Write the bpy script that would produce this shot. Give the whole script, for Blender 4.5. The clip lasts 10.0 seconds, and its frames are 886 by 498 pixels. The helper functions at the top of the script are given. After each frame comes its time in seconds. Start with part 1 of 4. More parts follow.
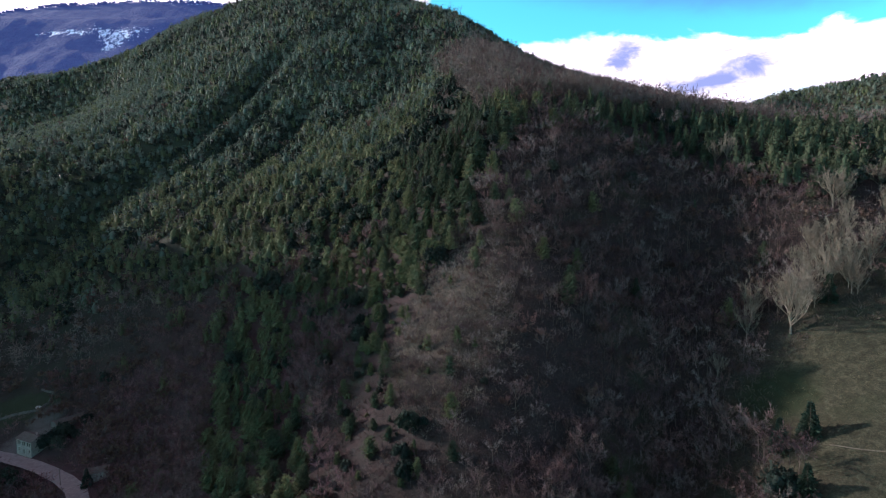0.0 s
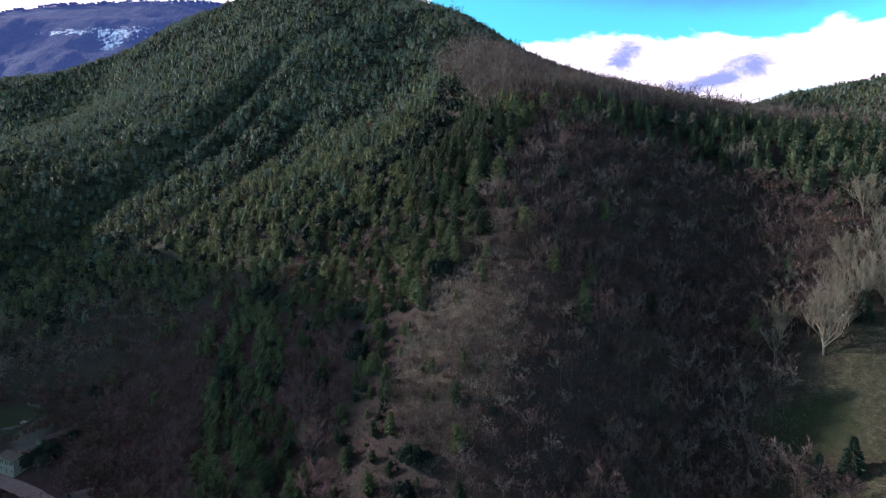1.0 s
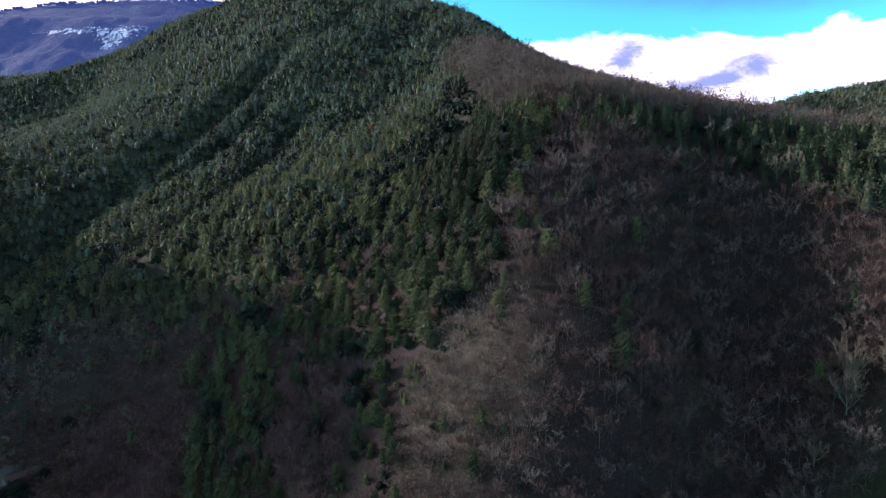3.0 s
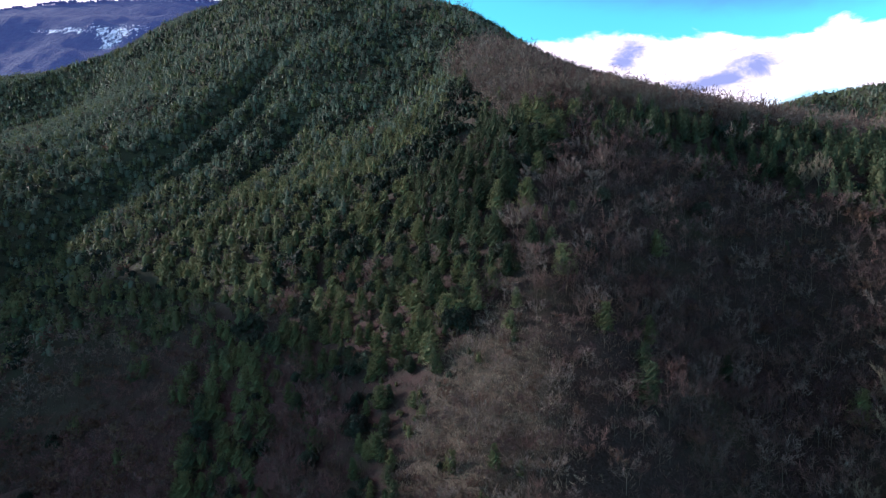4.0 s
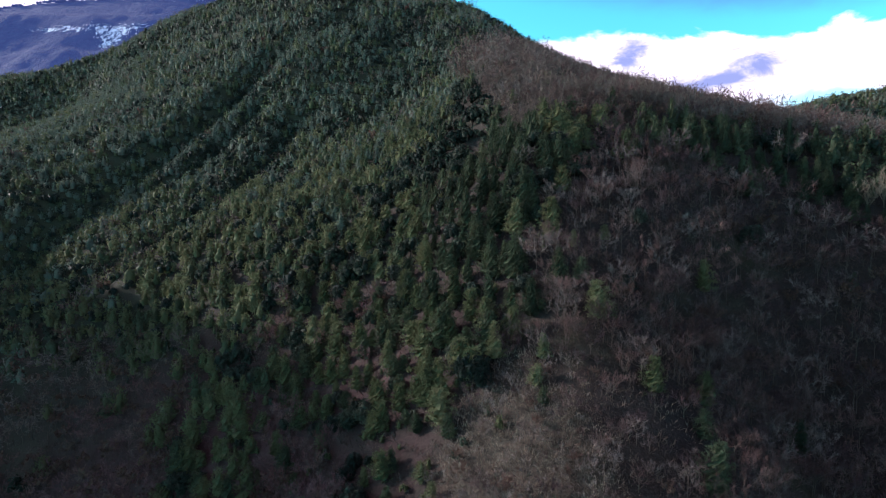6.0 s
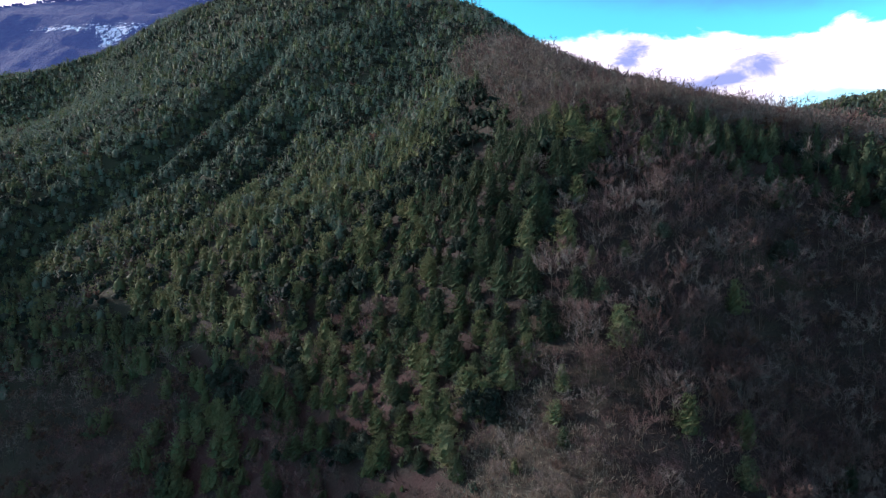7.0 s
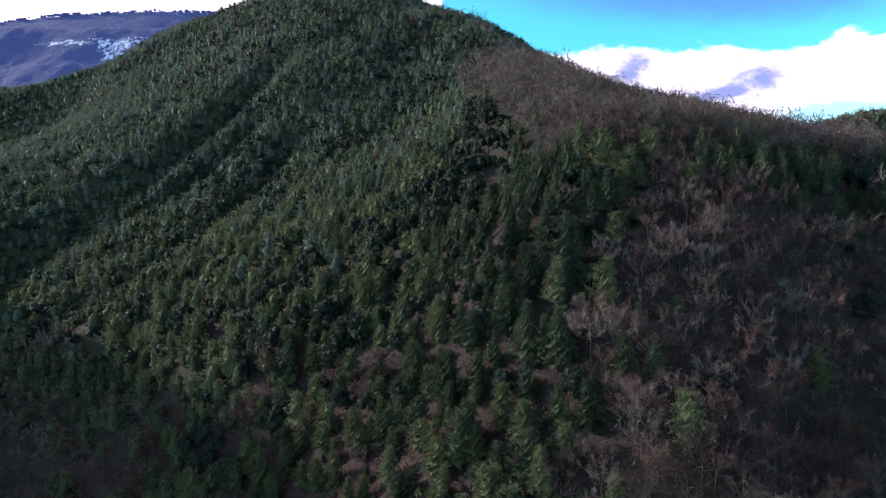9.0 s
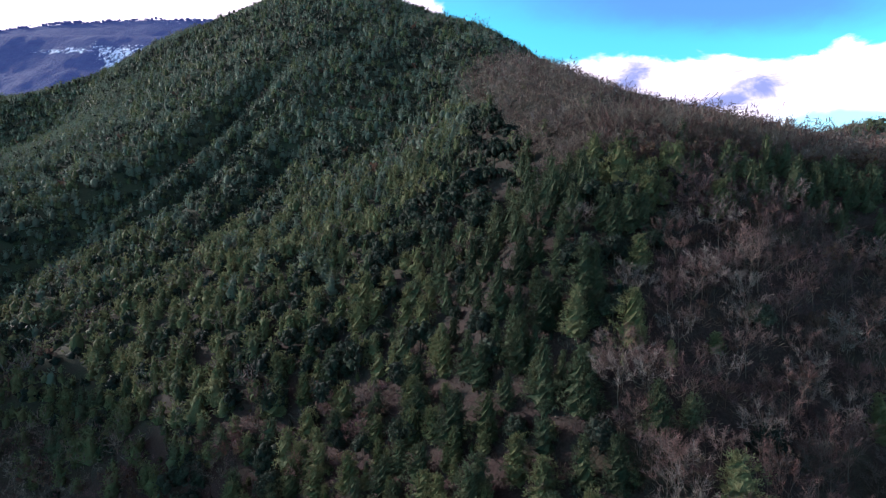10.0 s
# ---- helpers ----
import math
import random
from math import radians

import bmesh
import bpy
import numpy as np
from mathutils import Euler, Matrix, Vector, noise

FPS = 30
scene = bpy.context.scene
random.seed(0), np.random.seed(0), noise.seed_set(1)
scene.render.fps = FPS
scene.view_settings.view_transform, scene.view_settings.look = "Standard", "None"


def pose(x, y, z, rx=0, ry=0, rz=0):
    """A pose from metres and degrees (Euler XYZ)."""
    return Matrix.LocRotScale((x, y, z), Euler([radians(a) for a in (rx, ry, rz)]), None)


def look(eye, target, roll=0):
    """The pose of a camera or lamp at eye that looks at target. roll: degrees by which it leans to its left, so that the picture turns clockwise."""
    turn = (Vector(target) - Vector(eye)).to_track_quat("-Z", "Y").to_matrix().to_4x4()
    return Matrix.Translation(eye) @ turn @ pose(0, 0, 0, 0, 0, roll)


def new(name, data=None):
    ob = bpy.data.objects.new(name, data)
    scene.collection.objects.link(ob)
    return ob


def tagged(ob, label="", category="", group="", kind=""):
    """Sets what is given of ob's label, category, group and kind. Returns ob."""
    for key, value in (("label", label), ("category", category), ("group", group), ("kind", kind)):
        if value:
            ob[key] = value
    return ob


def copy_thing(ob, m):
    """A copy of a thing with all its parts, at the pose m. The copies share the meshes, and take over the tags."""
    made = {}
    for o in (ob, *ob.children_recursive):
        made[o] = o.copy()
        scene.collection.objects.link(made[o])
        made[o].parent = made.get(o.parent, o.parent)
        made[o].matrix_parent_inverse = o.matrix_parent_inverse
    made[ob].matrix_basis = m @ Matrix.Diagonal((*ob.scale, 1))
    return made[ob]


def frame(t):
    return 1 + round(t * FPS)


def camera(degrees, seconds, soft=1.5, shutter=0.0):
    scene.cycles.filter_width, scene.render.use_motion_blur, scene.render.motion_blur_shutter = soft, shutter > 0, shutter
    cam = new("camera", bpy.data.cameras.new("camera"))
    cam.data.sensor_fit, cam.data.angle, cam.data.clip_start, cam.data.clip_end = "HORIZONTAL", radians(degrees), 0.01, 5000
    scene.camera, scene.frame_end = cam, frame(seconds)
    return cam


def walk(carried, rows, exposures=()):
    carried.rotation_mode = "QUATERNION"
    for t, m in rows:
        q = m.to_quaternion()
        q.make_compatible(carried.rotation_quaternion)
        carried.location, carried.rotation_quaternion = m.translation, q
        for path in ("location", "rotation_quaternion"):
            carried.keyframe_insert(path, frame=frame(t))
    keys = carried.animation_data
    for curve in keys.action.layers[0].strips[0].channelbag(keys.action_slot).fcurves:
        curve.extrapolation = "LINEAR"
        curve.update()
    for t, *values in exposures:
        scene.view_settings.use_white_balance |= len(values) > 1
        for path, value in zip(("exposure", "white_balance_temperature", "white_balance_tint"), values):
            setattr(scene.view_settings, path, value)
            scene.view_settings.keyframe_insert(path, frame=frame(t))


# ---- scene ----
cam = camera(79.9, 10.0, soft=1.15)
PATH = [
    (0, 0.00, 0.00, 100.00, 86.00, 0.23, -0.44),
    (0.5, -0.52, 7.02, 101.96, 85.96, 0.21, -0.40),
    (1, -1.14, 14.16, 104.01, 85.96, 0.22, -0.34),
    (1.5, -1.80, 21.06, 105.98, 85.96, 0.24, -0.28),
    (2, -2.68, 27.95, 107.97, 85.96, 0.20, -0.23),
    (2.5, -3.50, 34.78, 109.96, 85.93, 0.18, -0.21),
    (4, -6.28, 56.16, 116.32, 85.91, 0.04, -0.09),
    (4.5, -7.07, 63.15, 118.40, 85.89, 0.03, -0.04),
    (5, -7.79, 70.23, 120.57, 85.86, 0.01, 0.03),
    (5.5, -8.44, 77.21, 122.70, 85.83, -0.02, 0.06),
    (7, -10.86, 98.60, 129.00, 85.81, -0.17, 0.23),
    (7.5, -11.60, 105.56, 131.05, 85.96, -0.16, 0.26),
    (8, -12.39, 112.98, 133.34, 86.32, -0.19, 0.33),
    (8.5, -12.94, 120.10, 135.55, 86.67, -0.17, 0.42),
    (9, -13.59, 127.70, 137.90, 87.11, -0.18, 0.49),
    (9.5, -14.17, 135.25, 139.91, 87.51, -0.21, 0.51),
    (10, -14.88, 143.26, 141.90, 87.93, -0.27, 0.54),
]
walk(cam, [(t, pose(x, y, z, rx, ry, rz)) for t, x, y, z, rx, ry, rz in PATH], exposures=[(0.0, 0.48, 6000.0, 26.0)])

SUN_STRENGTH = 5.0
SKY_STRENGTH = 1.0
SKY_GAIN = (0.075, 0.285, 0.25)
ZENITH_GAIN = (0.2, 0.098, 0.082)
CLOUD_WHITE = (1.38, 1.24, 1.32)
CLOUD_GREY = (0.28, 0.34, 0.6)
VEIL_BLUE = (0.11, 0.25, 0.62)
SUN_FROM = Vector((-0.86, 0.24, 0.315)).normalized()

# ---- light ----
world = bpy.data.worlds.new("sky")
scene.world = world
world.use_nodes = True


def graph(tree):
    """Short makers of nodes in one tree: node(kind, inputs, settings) and math."""
    def node(kind, ins=(), **settings):
        n = tree.nodes.new(kind)
        for key, value in settings.items():
            setattr(n, key, value)
        for key, value in dict(ins).items():
            if isinstance(value, bpy.types.NodeSocket):
                tree.links.new(value, n.inputs[key])
            else:
                n.inputs[key].default_value = value
        return n

    def calc(op, a, b=0.0, c=0.0, clamp=False):
        return node("ShaderNodeMath", {0: a, 1: b, 2: c}, operation=op, use_clamp=clamp).outputs[0]

    def ramp(value, *stops):
        n = node("ShaderNodeValToRGB", {0: value})
        e = n.color_ramp.elements
        while len(e) < len(stops):
            e.new(0.5)
        for k, (at, col) in enumerate(stops):
            e[k].position = at
            e[k].color = (*col, 1) if len(col) == 3 else col
        return n.outputs[0]

    def blend(fac, a, b, mode="MIX"):
        n = tree.nodes.new("ShaderNodeMix")
        n.data_type, n.blend_type = "RGBA", mode
        for k, v in ((0, fac), (6, a), (7, b)):
            if isinstance(v, bpy.types.NodeSocket):
                tree.links.new(v, n.inputs[k])
            else:
                n.inputs[k].default_value = v if k == 0 else (*v, 1)
        return n.outputs[2]

    def noise_at(where, scale, detail=3.0, rough=0.55, dist=0.0):
        return node("ShaderNodeTexNoise", {"Vector": where, "Scale": scale, "Detail": detail, "Roughness": rough, "Distortion": dist}).outputs[0]

    return node, calc, ramp, blend, noise_at


def smooth_band(calc, value, lo, hi):
    return calc("SMOOTH_MIN", calc("MAXIMUM", calc("DIVIDE", calc("SUBTRACT", value, lo), hi - lo), 0.0), 1.0, 0.05)


node, calc, ramp, blend, noise_at = graph(world.node_tree)
world.node_tree.nodes.clear()
clear = node("ShaderNodeTexSky", sky_type="NISHITA", sun_disc=False, sun_elevation=math.asin(SUN_FROM.z),
             sun_rotation=math.atan2(SUN_FROM.x, SUN_FROM.y) % (2 * math.pi), air_density=1.0, dust_density=0.6, ozone_density=2.0).outputs[0]
way = node("ShaderNodeTexCoord").outputs["Generated"]
part = node("ShaderNodeSeparateXYZ", {0: way})
flat = node("ShaderNodeVectorMath", {0: way, 1: (1.0, 1.0, 2.2)}, operation="MULTIPLY").outputs[0]
puff = noise_at(flat, 8.0, 8.0, 0.55, 0.3)
broad = noise_at(flat, 2.3, 3.0, 0.5)
# a bank of cloud low all round, higher towards the sun; clear sky above
east = calc("DIVIDE", calc("ADD", part.outputs[0], 0.03), 0.075)
rear = calc("DIVIDE", calc("SUBTRACT", 0.30, part.outputs[1]), 0.12)
high = calc("DIVIDE", calc("SUBTRACT", part.outputs[2], 0.52), 0.10)
fore = calc("MAXIMUM", part.outputs[1], 0.05)
side_way, up_way = calc("DIVIDE", part.outputs[0], fore), calc("DIVIDE", part.outputs[2], fore)
crown_line = calc("ADD", calc("MULTIPLY_ADD", node("ShaderNodeMapRange", {0: side_way, 1: 0.1, 2: 0.28}, interpolation_type="SMOOTHSTEP").outputs[0], 0.034, 0.268), calc("MULTIPLY", calc("MAXIMUM", calc("SUBTRACT", side_way, 0.55), 0.0), 0.17))
above = calc("DIVIDE", calc("SUBTRACT", up_way, crown_line), 0.052)
gap = calc("MINIMUM", calc("MAXIMUM", calc("MAXIMUM", east, rear), high), above)
ahead = node("ShaderNodeMapRange", {0: part.outputs[1], 1: 0.1, 2: 0.45}).outputs[0]
gap = calc("MINIMUM", gap, calc("MULTIPLY_ADD", ahead, 1.6, 0.6))
edge = calc("ADD", calc("MULTIPLY", calc("SUBTRACT", puff, 0.5), 2.5), calc("MULTIPLY", calc("SUBTRACT", broad, 0.5), 0.6))
cover = calc("SUBTRACT", 0.5, calc("SUBTRACT", gap, edge))
cover = node("ShaderNodeMapRange", {0: cover, 1: 0.0, 2: 0.4}, interpolation_type="SMOOTHSTEP").outputs[0]
under = noise_at(node("ShaderNodeVectorMath", {0: way, 1: (1.0, 1.0, 2.6), 2: (0.31, 0.1, 0.53)}, operation="MULTIPLY_ADD").outputs[0], 6.0, 5.0, 0.5, 0.2)


def shade_under(at, high, wide, tall):
    """The grey underside of one cloud."""
    a, b = calc("DIVIDE", calc("SUBTRACT", side_way, at), wide), calc("DIVIDE", calc("SUBTRACT", up_way, high), tall)
    return calc("SUBTRACT", 1.0, calc("SQRT", calc("ADD", calc("MULTIPLY", a, a), calc("MULTIPLY", b, b))))


ragged = calc("MULTIPLY", calc("SUBTRACT", noise_at(flat, 16.0, 6.0, 0.6, 0.4), 0.5), 2.4)
grey = calc("MAXIMUM", calc("MAXIMUM", shade_under(0.585, 0.272, 0.13, 0.055), shade_under(0.51, 0.24, 0.17, 0.042)), shade_under(0.343, 0.29, 0.06, 0.045))
grey = calc("MAXIMUM", calc("SUBTRACT", calc("ADD", grey, ragged), 0.1), calc("MULTIPLY", calc("SUBTRACT", under, 0.6), 3.0))
white = blend(node("ShaderNodeMapRange", {0: grey, 1: 0.0, 2: 0.9}, interpolation_type="SMOOTHSTEP").outputs[0], CLOUD_WHITE, CLOUD_GREY)
deep = node("ShaderNodeMapRange", {0: part.outputs[2], 1: 0.34, 2: 0.62}, interpolation_type="SMOOTHSTEP").outputs[0]
blue = node("ShaderNodeVectorMath", {0: clear, 1: blend(deep, SKY_GAIN, ZENITH_GAIN)}, operation="MULTIPLY").outputs[0]
# a thin grey-blue veil high above the bank, and a clear strip under its end
veil = node("ShaderNodeMapRange", {0: calc("ADD", shade_under(0.5, 0.43, 0.5, 0.085), calc("MULTIPLY", ragged, 0.12)), 1: 0.0, 2: 0.7}, interpolation_type="SMOOTHSTEP").outputs[0]
blue = blend(calc("MULTIPLY", veil, 0.75), blue, VEIL_BLUE)
strip_low = node("ShaderNodeMapRange", {0: calc("ADD", shade_under(0.76, 0.2, 0.2, 0.04), calc("MULTIPLY", ragged, 0.3)), 1: 0.0, 2: 0.5}, interpolation_type="SMOOTHSTEP").outputs[0]
cover = calc("MULTIPLY", cover, calc("MULTIPLY_ADD", strip_low, -0.75, 1.0))
back = node("ShaderNodeBackground", {0: blend(cover, blue, white), 1: SKY_STRENGTH})
out = node("ShaderNodeOutputWorld", {0: back.outputs[0]})

sun = new("sun", bpy.data.lights.new("sun", "SUN"))
sun.data.energy, sun.data.angle, sun.data.color = SUN_STRENGTH, radians(1.6), (1.0, 0.93, 0.80)
sun.matrix_world = look(SUN_FROM * 900, (0, 0, 0))


# ---- materials ----
def material(name, make, rough=0.85, translucent=0.0, bump=0.0, bump_scale=4.0, metal=0.0):
    """A procedural material; make(node, calc, ramp, blend, noise_at, place) gives the base colour."""
    m = bpy.data.materials.new(name)
    m.use_nodes = True
    t = m.node_tree
    t.nodes.clear()
    kit = graph(t)
    node = kit[0]
    place = node("ShaderNodeNewGeometry").outputs["Position"]
    colour = make(*kit, place)
    shader = node("ShaderNodeBsdfPrincipled", {"Base Color": colour, "Roughness": rough, "Metallic": metal, "Specular IOR Level": 0.04 if translucent else 0.2})
    if bump:
        grain = kit[4](place, bump_scale, 6.0, 0.65)
        b = node("ShaderNodeBump", {"Height": grain, "Strength": 0.9, "Distance": bump})
        t.links.new(b.outputs[0], shader.inputs["Normal"])
    last = shader.outputs[0]
    if translucent:
        thin = node("ShaderNodeBsdfTranslucent", {0: colour})
        last = node("ShaderNodeMixShader", {0: translucent, 1: last, 2: thin.outputs[0]}).outputs[0]
    node("ShaderNodeOutputMaterial", {0: last})
    return m


def foliage(*stops, tree_size=0.13):
    """Leaf colour that changes from tree to tree and from spray to spray."""
    def make(node, calc, ramp, blend, noise_at, place):
        crown = noise_at(node("ShaderNodeVectorMath", {0: place, 1: (1, 1, 0.25)}, operation="MULTIPLY").outputs[0], tree_size, 2.0, 0.7)
        stand = noise_at(place, 0.018, 3.0, 0.6)
        one = node("ShaderNodeObjectInfo").outputs["Random"]
        spray = node("ShaderNodeNewGeometry").outputs["Random Per Island"]
        mix = calc("ADD", calc("MULTIPLY", calc("SUBTRACT", crown, 0.5), 1.5), calc("MULTIPLY", calc("SUBTRACT", stand, 0.5), 1.4))
        mix = calc("ADD", mix, calc("MULTIPLY", calc("SUBTRACT", one, 0.5), 0.45))
        mix = calc("ADD", mix, calc("MULTIPLY", calc("SUBTRACT", spray, 0.5), 0.22))
        mix = calc("ADD", mix, calc("MULTIPLY", calc("SUBTRACT", noise_at(place, 1.3, 3.0, 0.7), 0.5), 0.8))
        return ramp(calc("ADD", mix, 0.5, clamp=True), *stops)
    return make


NEEDLES = [
    material("pine_needles", foliage((0.0, (0.041, 0.054, 0.03)), (0.5, (0.081, 0.092, 0.046)), (1.0, (0.138, 0.144, 0.072))), 0.6, 0.3, bump=0.55, bump_scale=1.1),
    material("pine_needles_dark", foliage((0.0, (0.029, 0.043, 0.029)), (0.5, (0.052, 0.068, 0.041)), (1.0, (0.089, 0.105, 0.061))), 0.6, 0.3, bump=0.55, bump_scale=1.1),
    material("pine_needles_light", foliage((0.0, (0.056, 0.075, 0.04)), (0.5, (0.101, 0.116, 0.058)), (1.0, (0.151, 0.159, 0.087))), 0.6, 0.3, bump=0.55, bump_scale=1.1),
]
FIR = material("fir_needles", foliage((0.0, (0.018, 0.034, 0.026)), (1.0, (0.051, 0.071, 0.046))), 0.6, 0.2)
OAKLEAF = [
    material("evergreen_oak_leaves", foliage((0.0, (0.02, 0.03, 0.022)), (0.6, (0.038, 0.049, 0.036)), (1.0, (0.074, 0.082, 0.06))), 0.5, 0.2, bump=0.55, bump_scale=1.1),
    material("evergreen_oak_leaves_dark", foliage((0.0, (0.013, 0.022, 0.018)), (0.6, (0.027, 0.036, 0.029)), (1.0, (0.054, 0.061, 0.048))), 0.5, 0.2, bump=0.55, bump_scale=1.1),
]
# needles of distant pines, paler and bluer: haze painted into the colour
HAZED_NEEDLES = material("hazed_pine_needles", foliage((0.0, (0.078, 0.102, 0.078)), (0.5, (0.115, 0.143, 0.107)), (1.0, (0.154, 0.181, 0.138))), 0.65, 0.3, bump=0.3, bump_scale=1.1)
# dark conifer needles, deepened further: shade on these stands is in the colour
SHADED_SPRUCE = material("shaded_spruce_needles", foliage((0.0, (0.018, 0.028, 0.018)), (0.6, (0.043, 0.055, 0.033)), (1.0, (0.091, 0.103, 0.055))), 0.6, 0.25, bump=0.55, bump_scale=1.1)
RUSSET = material("dry_oak_leaves", foliage((0.0, (0.055, 0.035, 0.026)), (0.5, (0.105, 0.068, 0.049)), (1.0, (0.165, 0.118, 0.086))), 0.8, 0.3)
TWIGS = [
    material("twigs_brown", foliage((0.0, (0.04, 0.024, 0.023)), (0.5, (0.084, 0.054, 0.05)), (1.0, (0.147, 0.101, 0.092)), tree_size=0.16), 0.9),
    material("twigs_red_brown", foliage((0.0, (0.044, 0.024, 0.022)), (0.5, (0.09, 0.051, 0.046)), (1.0, (0.152, 0.091, 0.08)), tree_size=0.16), 0.9),
    material("twigs_dark", foliage((0.0, (0.024, 0.013, 0.017)), (0.5, (0.046, 0.028, 0.03)), (1.0, (0.078, 0.047, 0.049)), tree_size=0.16), 0.9),
    material("twigs_grey", foliage((0.0, (0.055, 0.04, 0.037)), (0.5, (0.11, 0.084, 0.077)), (1.0, (0.185, 0.148, 0.134)), tree_size=0.16), 0.9),
]
VALLEY_TWIGS = [
    material("twigs_plum", foliage((0.0, (0.055, 0.024, 0.028)), (0.5, (0.115, 0.056, 0.06)), (1.0, (0.19, 0.105, 0.105)), tree_size=0.16), 0.9),
    material("twigs_chestnut", foliage((0.0, (0.06, 0.026, 0.025)), (0.5, (0.13, 0.064, 0.058)), (1.0, (0.2, 0.115, 0.1)), tree_size=0.16), 0.9),
]
TAN = material("twigs_tan", foliage((0.0, (0.066, 0.047, 0.039)), (0.5, (0.125, 0.093, 0.076)), (1.0, (0.2, 0.157, 0.13)), tree_size=0.16), 0.9)
PALE = material("pale_bark", foliage((0.0, (0.085, 0.068, 0.05)), (1.0, (0.21, 0.175, 0.132))), 0.85)
DRYGRASS = material("dry_grass", foliage((0.0, (0.022, 0.022, 0.011)), (0.5, (0.065, 0.058, 0.033)), (1.0, (0.15, 0.128, 0.075)), tree_size=0.3), 0.9, 0.2)
STRAW = material("pale_scrub", foliage((0.0, (0.05, 0.039, 0.031)), (0.5, (0.12, 0.096, 0.076)), (1.0, (0.22, 0.182, 0.145)), tree_size=0.22), 0.9, 0.15)
SCRUB = material("dry_scrub", foliage((0.0, (0.026, 0.018, 0.017)), (0.4, (0.058, 0.041, 0.035)), (0.75, (0.098, 0.074, 0.06)), (1.0, (0.15, 0.122, 0.092)), tree_size=0.22), 0.9, 0.15)


def bark_colour(node, calc, ramp, blend, noise_at, place):
    n = noise_at(node("ShaderNodeVectorMath", {0: place, 1: (6, 6, 1.2)}, operation="MULTIPLY").outputs[0], 1.0, 5.0, 0.7)
    return ramp(n, (0.25, (0.036, 0.027, 0.021)), (0.55, (0.082, 0.063, 0.05)), (0.8, (0.15, 0.122, 0.098)))


BARK = material("bark", bark_colour, 0.9)

MEADOW = (132.0, 150.0, 39.0, 40.0)
KNOLL = (5.0, 196.0, 18.0, 28.0)
FIELD = (-257.0, 312.0, 26.0, 11.0)


def ground_colour(node, calc, ramp, blend, noise_at, place):
    fine = noise_at(place, 1.6, 8.0, 0.7)
    mid = noise_at(place, 0.11, 5.0, 0.6)
    big = noise_at(place, 0.02, 4.0, 0.6)
    litter = ramp(fine, (0.3, (0.012, 0.008, 0.0075)), (0.5, (0.026, 0.018, 0.0165)), (0.72, (0.054, 0.038, 0.034)))
    soil = ramp(fine, (0.3, (0.014, 0.0105, 0.0095)), (0.7, (0.046, 0.035, 0.03)))
    floor = blend(node("ShaderNodeMapRange", {0: mid, 1: 0.45, 2: 0.62}).outputs[0], litter, soil)
    moss = ramp(fine, (0.3, (0.024, 0.028, 0.014)), (0.7, (0.055, 0.058, 0.03)))
    floor = blend(node("ShaderNodeMapRange", {0: big, 1: 0.56, 2: 0.75}).outputs[0], floor, moss)
    xyz = node("ShaderNodeSeparateXYZ", {0: place})

    def patch(cx, cy, ra, rb, soft=0.35):
        a = calc("DIVIDE", calc("SUBTRACT", xyz.outputs[0], cx), ra)
        b = calc("DIVIDE", calc("SUBTRACT", xyz.outputs[1], cy), rb)
        far = calc("SQRT", calc("ADD", calc("MULTIPLY", a, a), calc("MULTIPLY", b, b)))
        far = calc("ADD", far, calc("MULTIPLY", calc("SUBTRACT", mid, 0.5), 1.1))
        return node("ShaderNodeMapRange", {0: far, 1: 1.0 + soft, 2: 1.0 - soft}, interpolation_type="SMOOTHSTEP").outputs[0]

    tuft = calc("ADD", calc("MULTIPLY", noise_at(place, 2.0, 8.0, 0.8), 0.5), calc("MULTIPLY", noise_at(place, 0.42, 6.0, 0.75, 0.6), 0.5))
    grass = ramp(tuft, (0.36, (0.012, 0.0118, 0.007)), (0.5, (0.034, 0.0325, 0.019)), (0.64, (0.084, 0.079, 0.048)))
    green = ramp(tuft, (0.3, (0.012, 0.016, 0.007)), (0.7, (0.03, 0.037, 0.017)))
    grass = blend(node("ShaderNodeMapRange", {0: noise_at(place, 0.05, 3.0), 1: 0.56, 2: 0.8}).outputs[0], grass, green)
    straw = ramp(tuft, (0.36, (0.022, 0.017, 0.0135)), (0.64, (0.09, 0.071, 0.055)))
    chestnut = ramp(fine, (0.3, (0.024, 0.011, 0.012)), (0.7, (0.09, 0.046, 0.045)))
    floor = blend(patch(-140, 235, 110, 95), floor, chestnut)
    floor = blend(patch(*MEADOW), floor, grass)
    floor = blend(patch(122, 114, 32, 32), floor, grass)
    # darker patch at the meadow's edge: green grass with shade painted in
    floor = blend(patch(108, 166, 12, 9), floor, green)
    floor = blend(patch(*KNOLL), floor, straw)
    floor = blend(patch(*FIELD, 0.12), floor, green)
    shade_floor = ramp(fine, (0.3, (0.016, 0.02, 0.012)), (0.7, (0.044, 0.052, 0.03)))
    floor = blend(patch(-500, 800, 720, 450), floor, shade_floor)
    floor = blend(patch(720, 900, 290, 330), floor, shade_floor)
    yard = ramp(fine, (0.3, (0.06, 0.051, 0.045)), (0.7, (0.135, 0.118, 0.105)))
    floor = blend(patch(-229, 303, 10, 7), floor, yard)
    return blend(patch(-226, 285, 16, 11), floor, yard)


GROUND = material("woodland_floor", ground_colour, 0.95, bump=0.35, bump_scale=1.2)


# ---- the shape of the land ----
VALLEY = (-30.2, 0.0647, -0.0316)
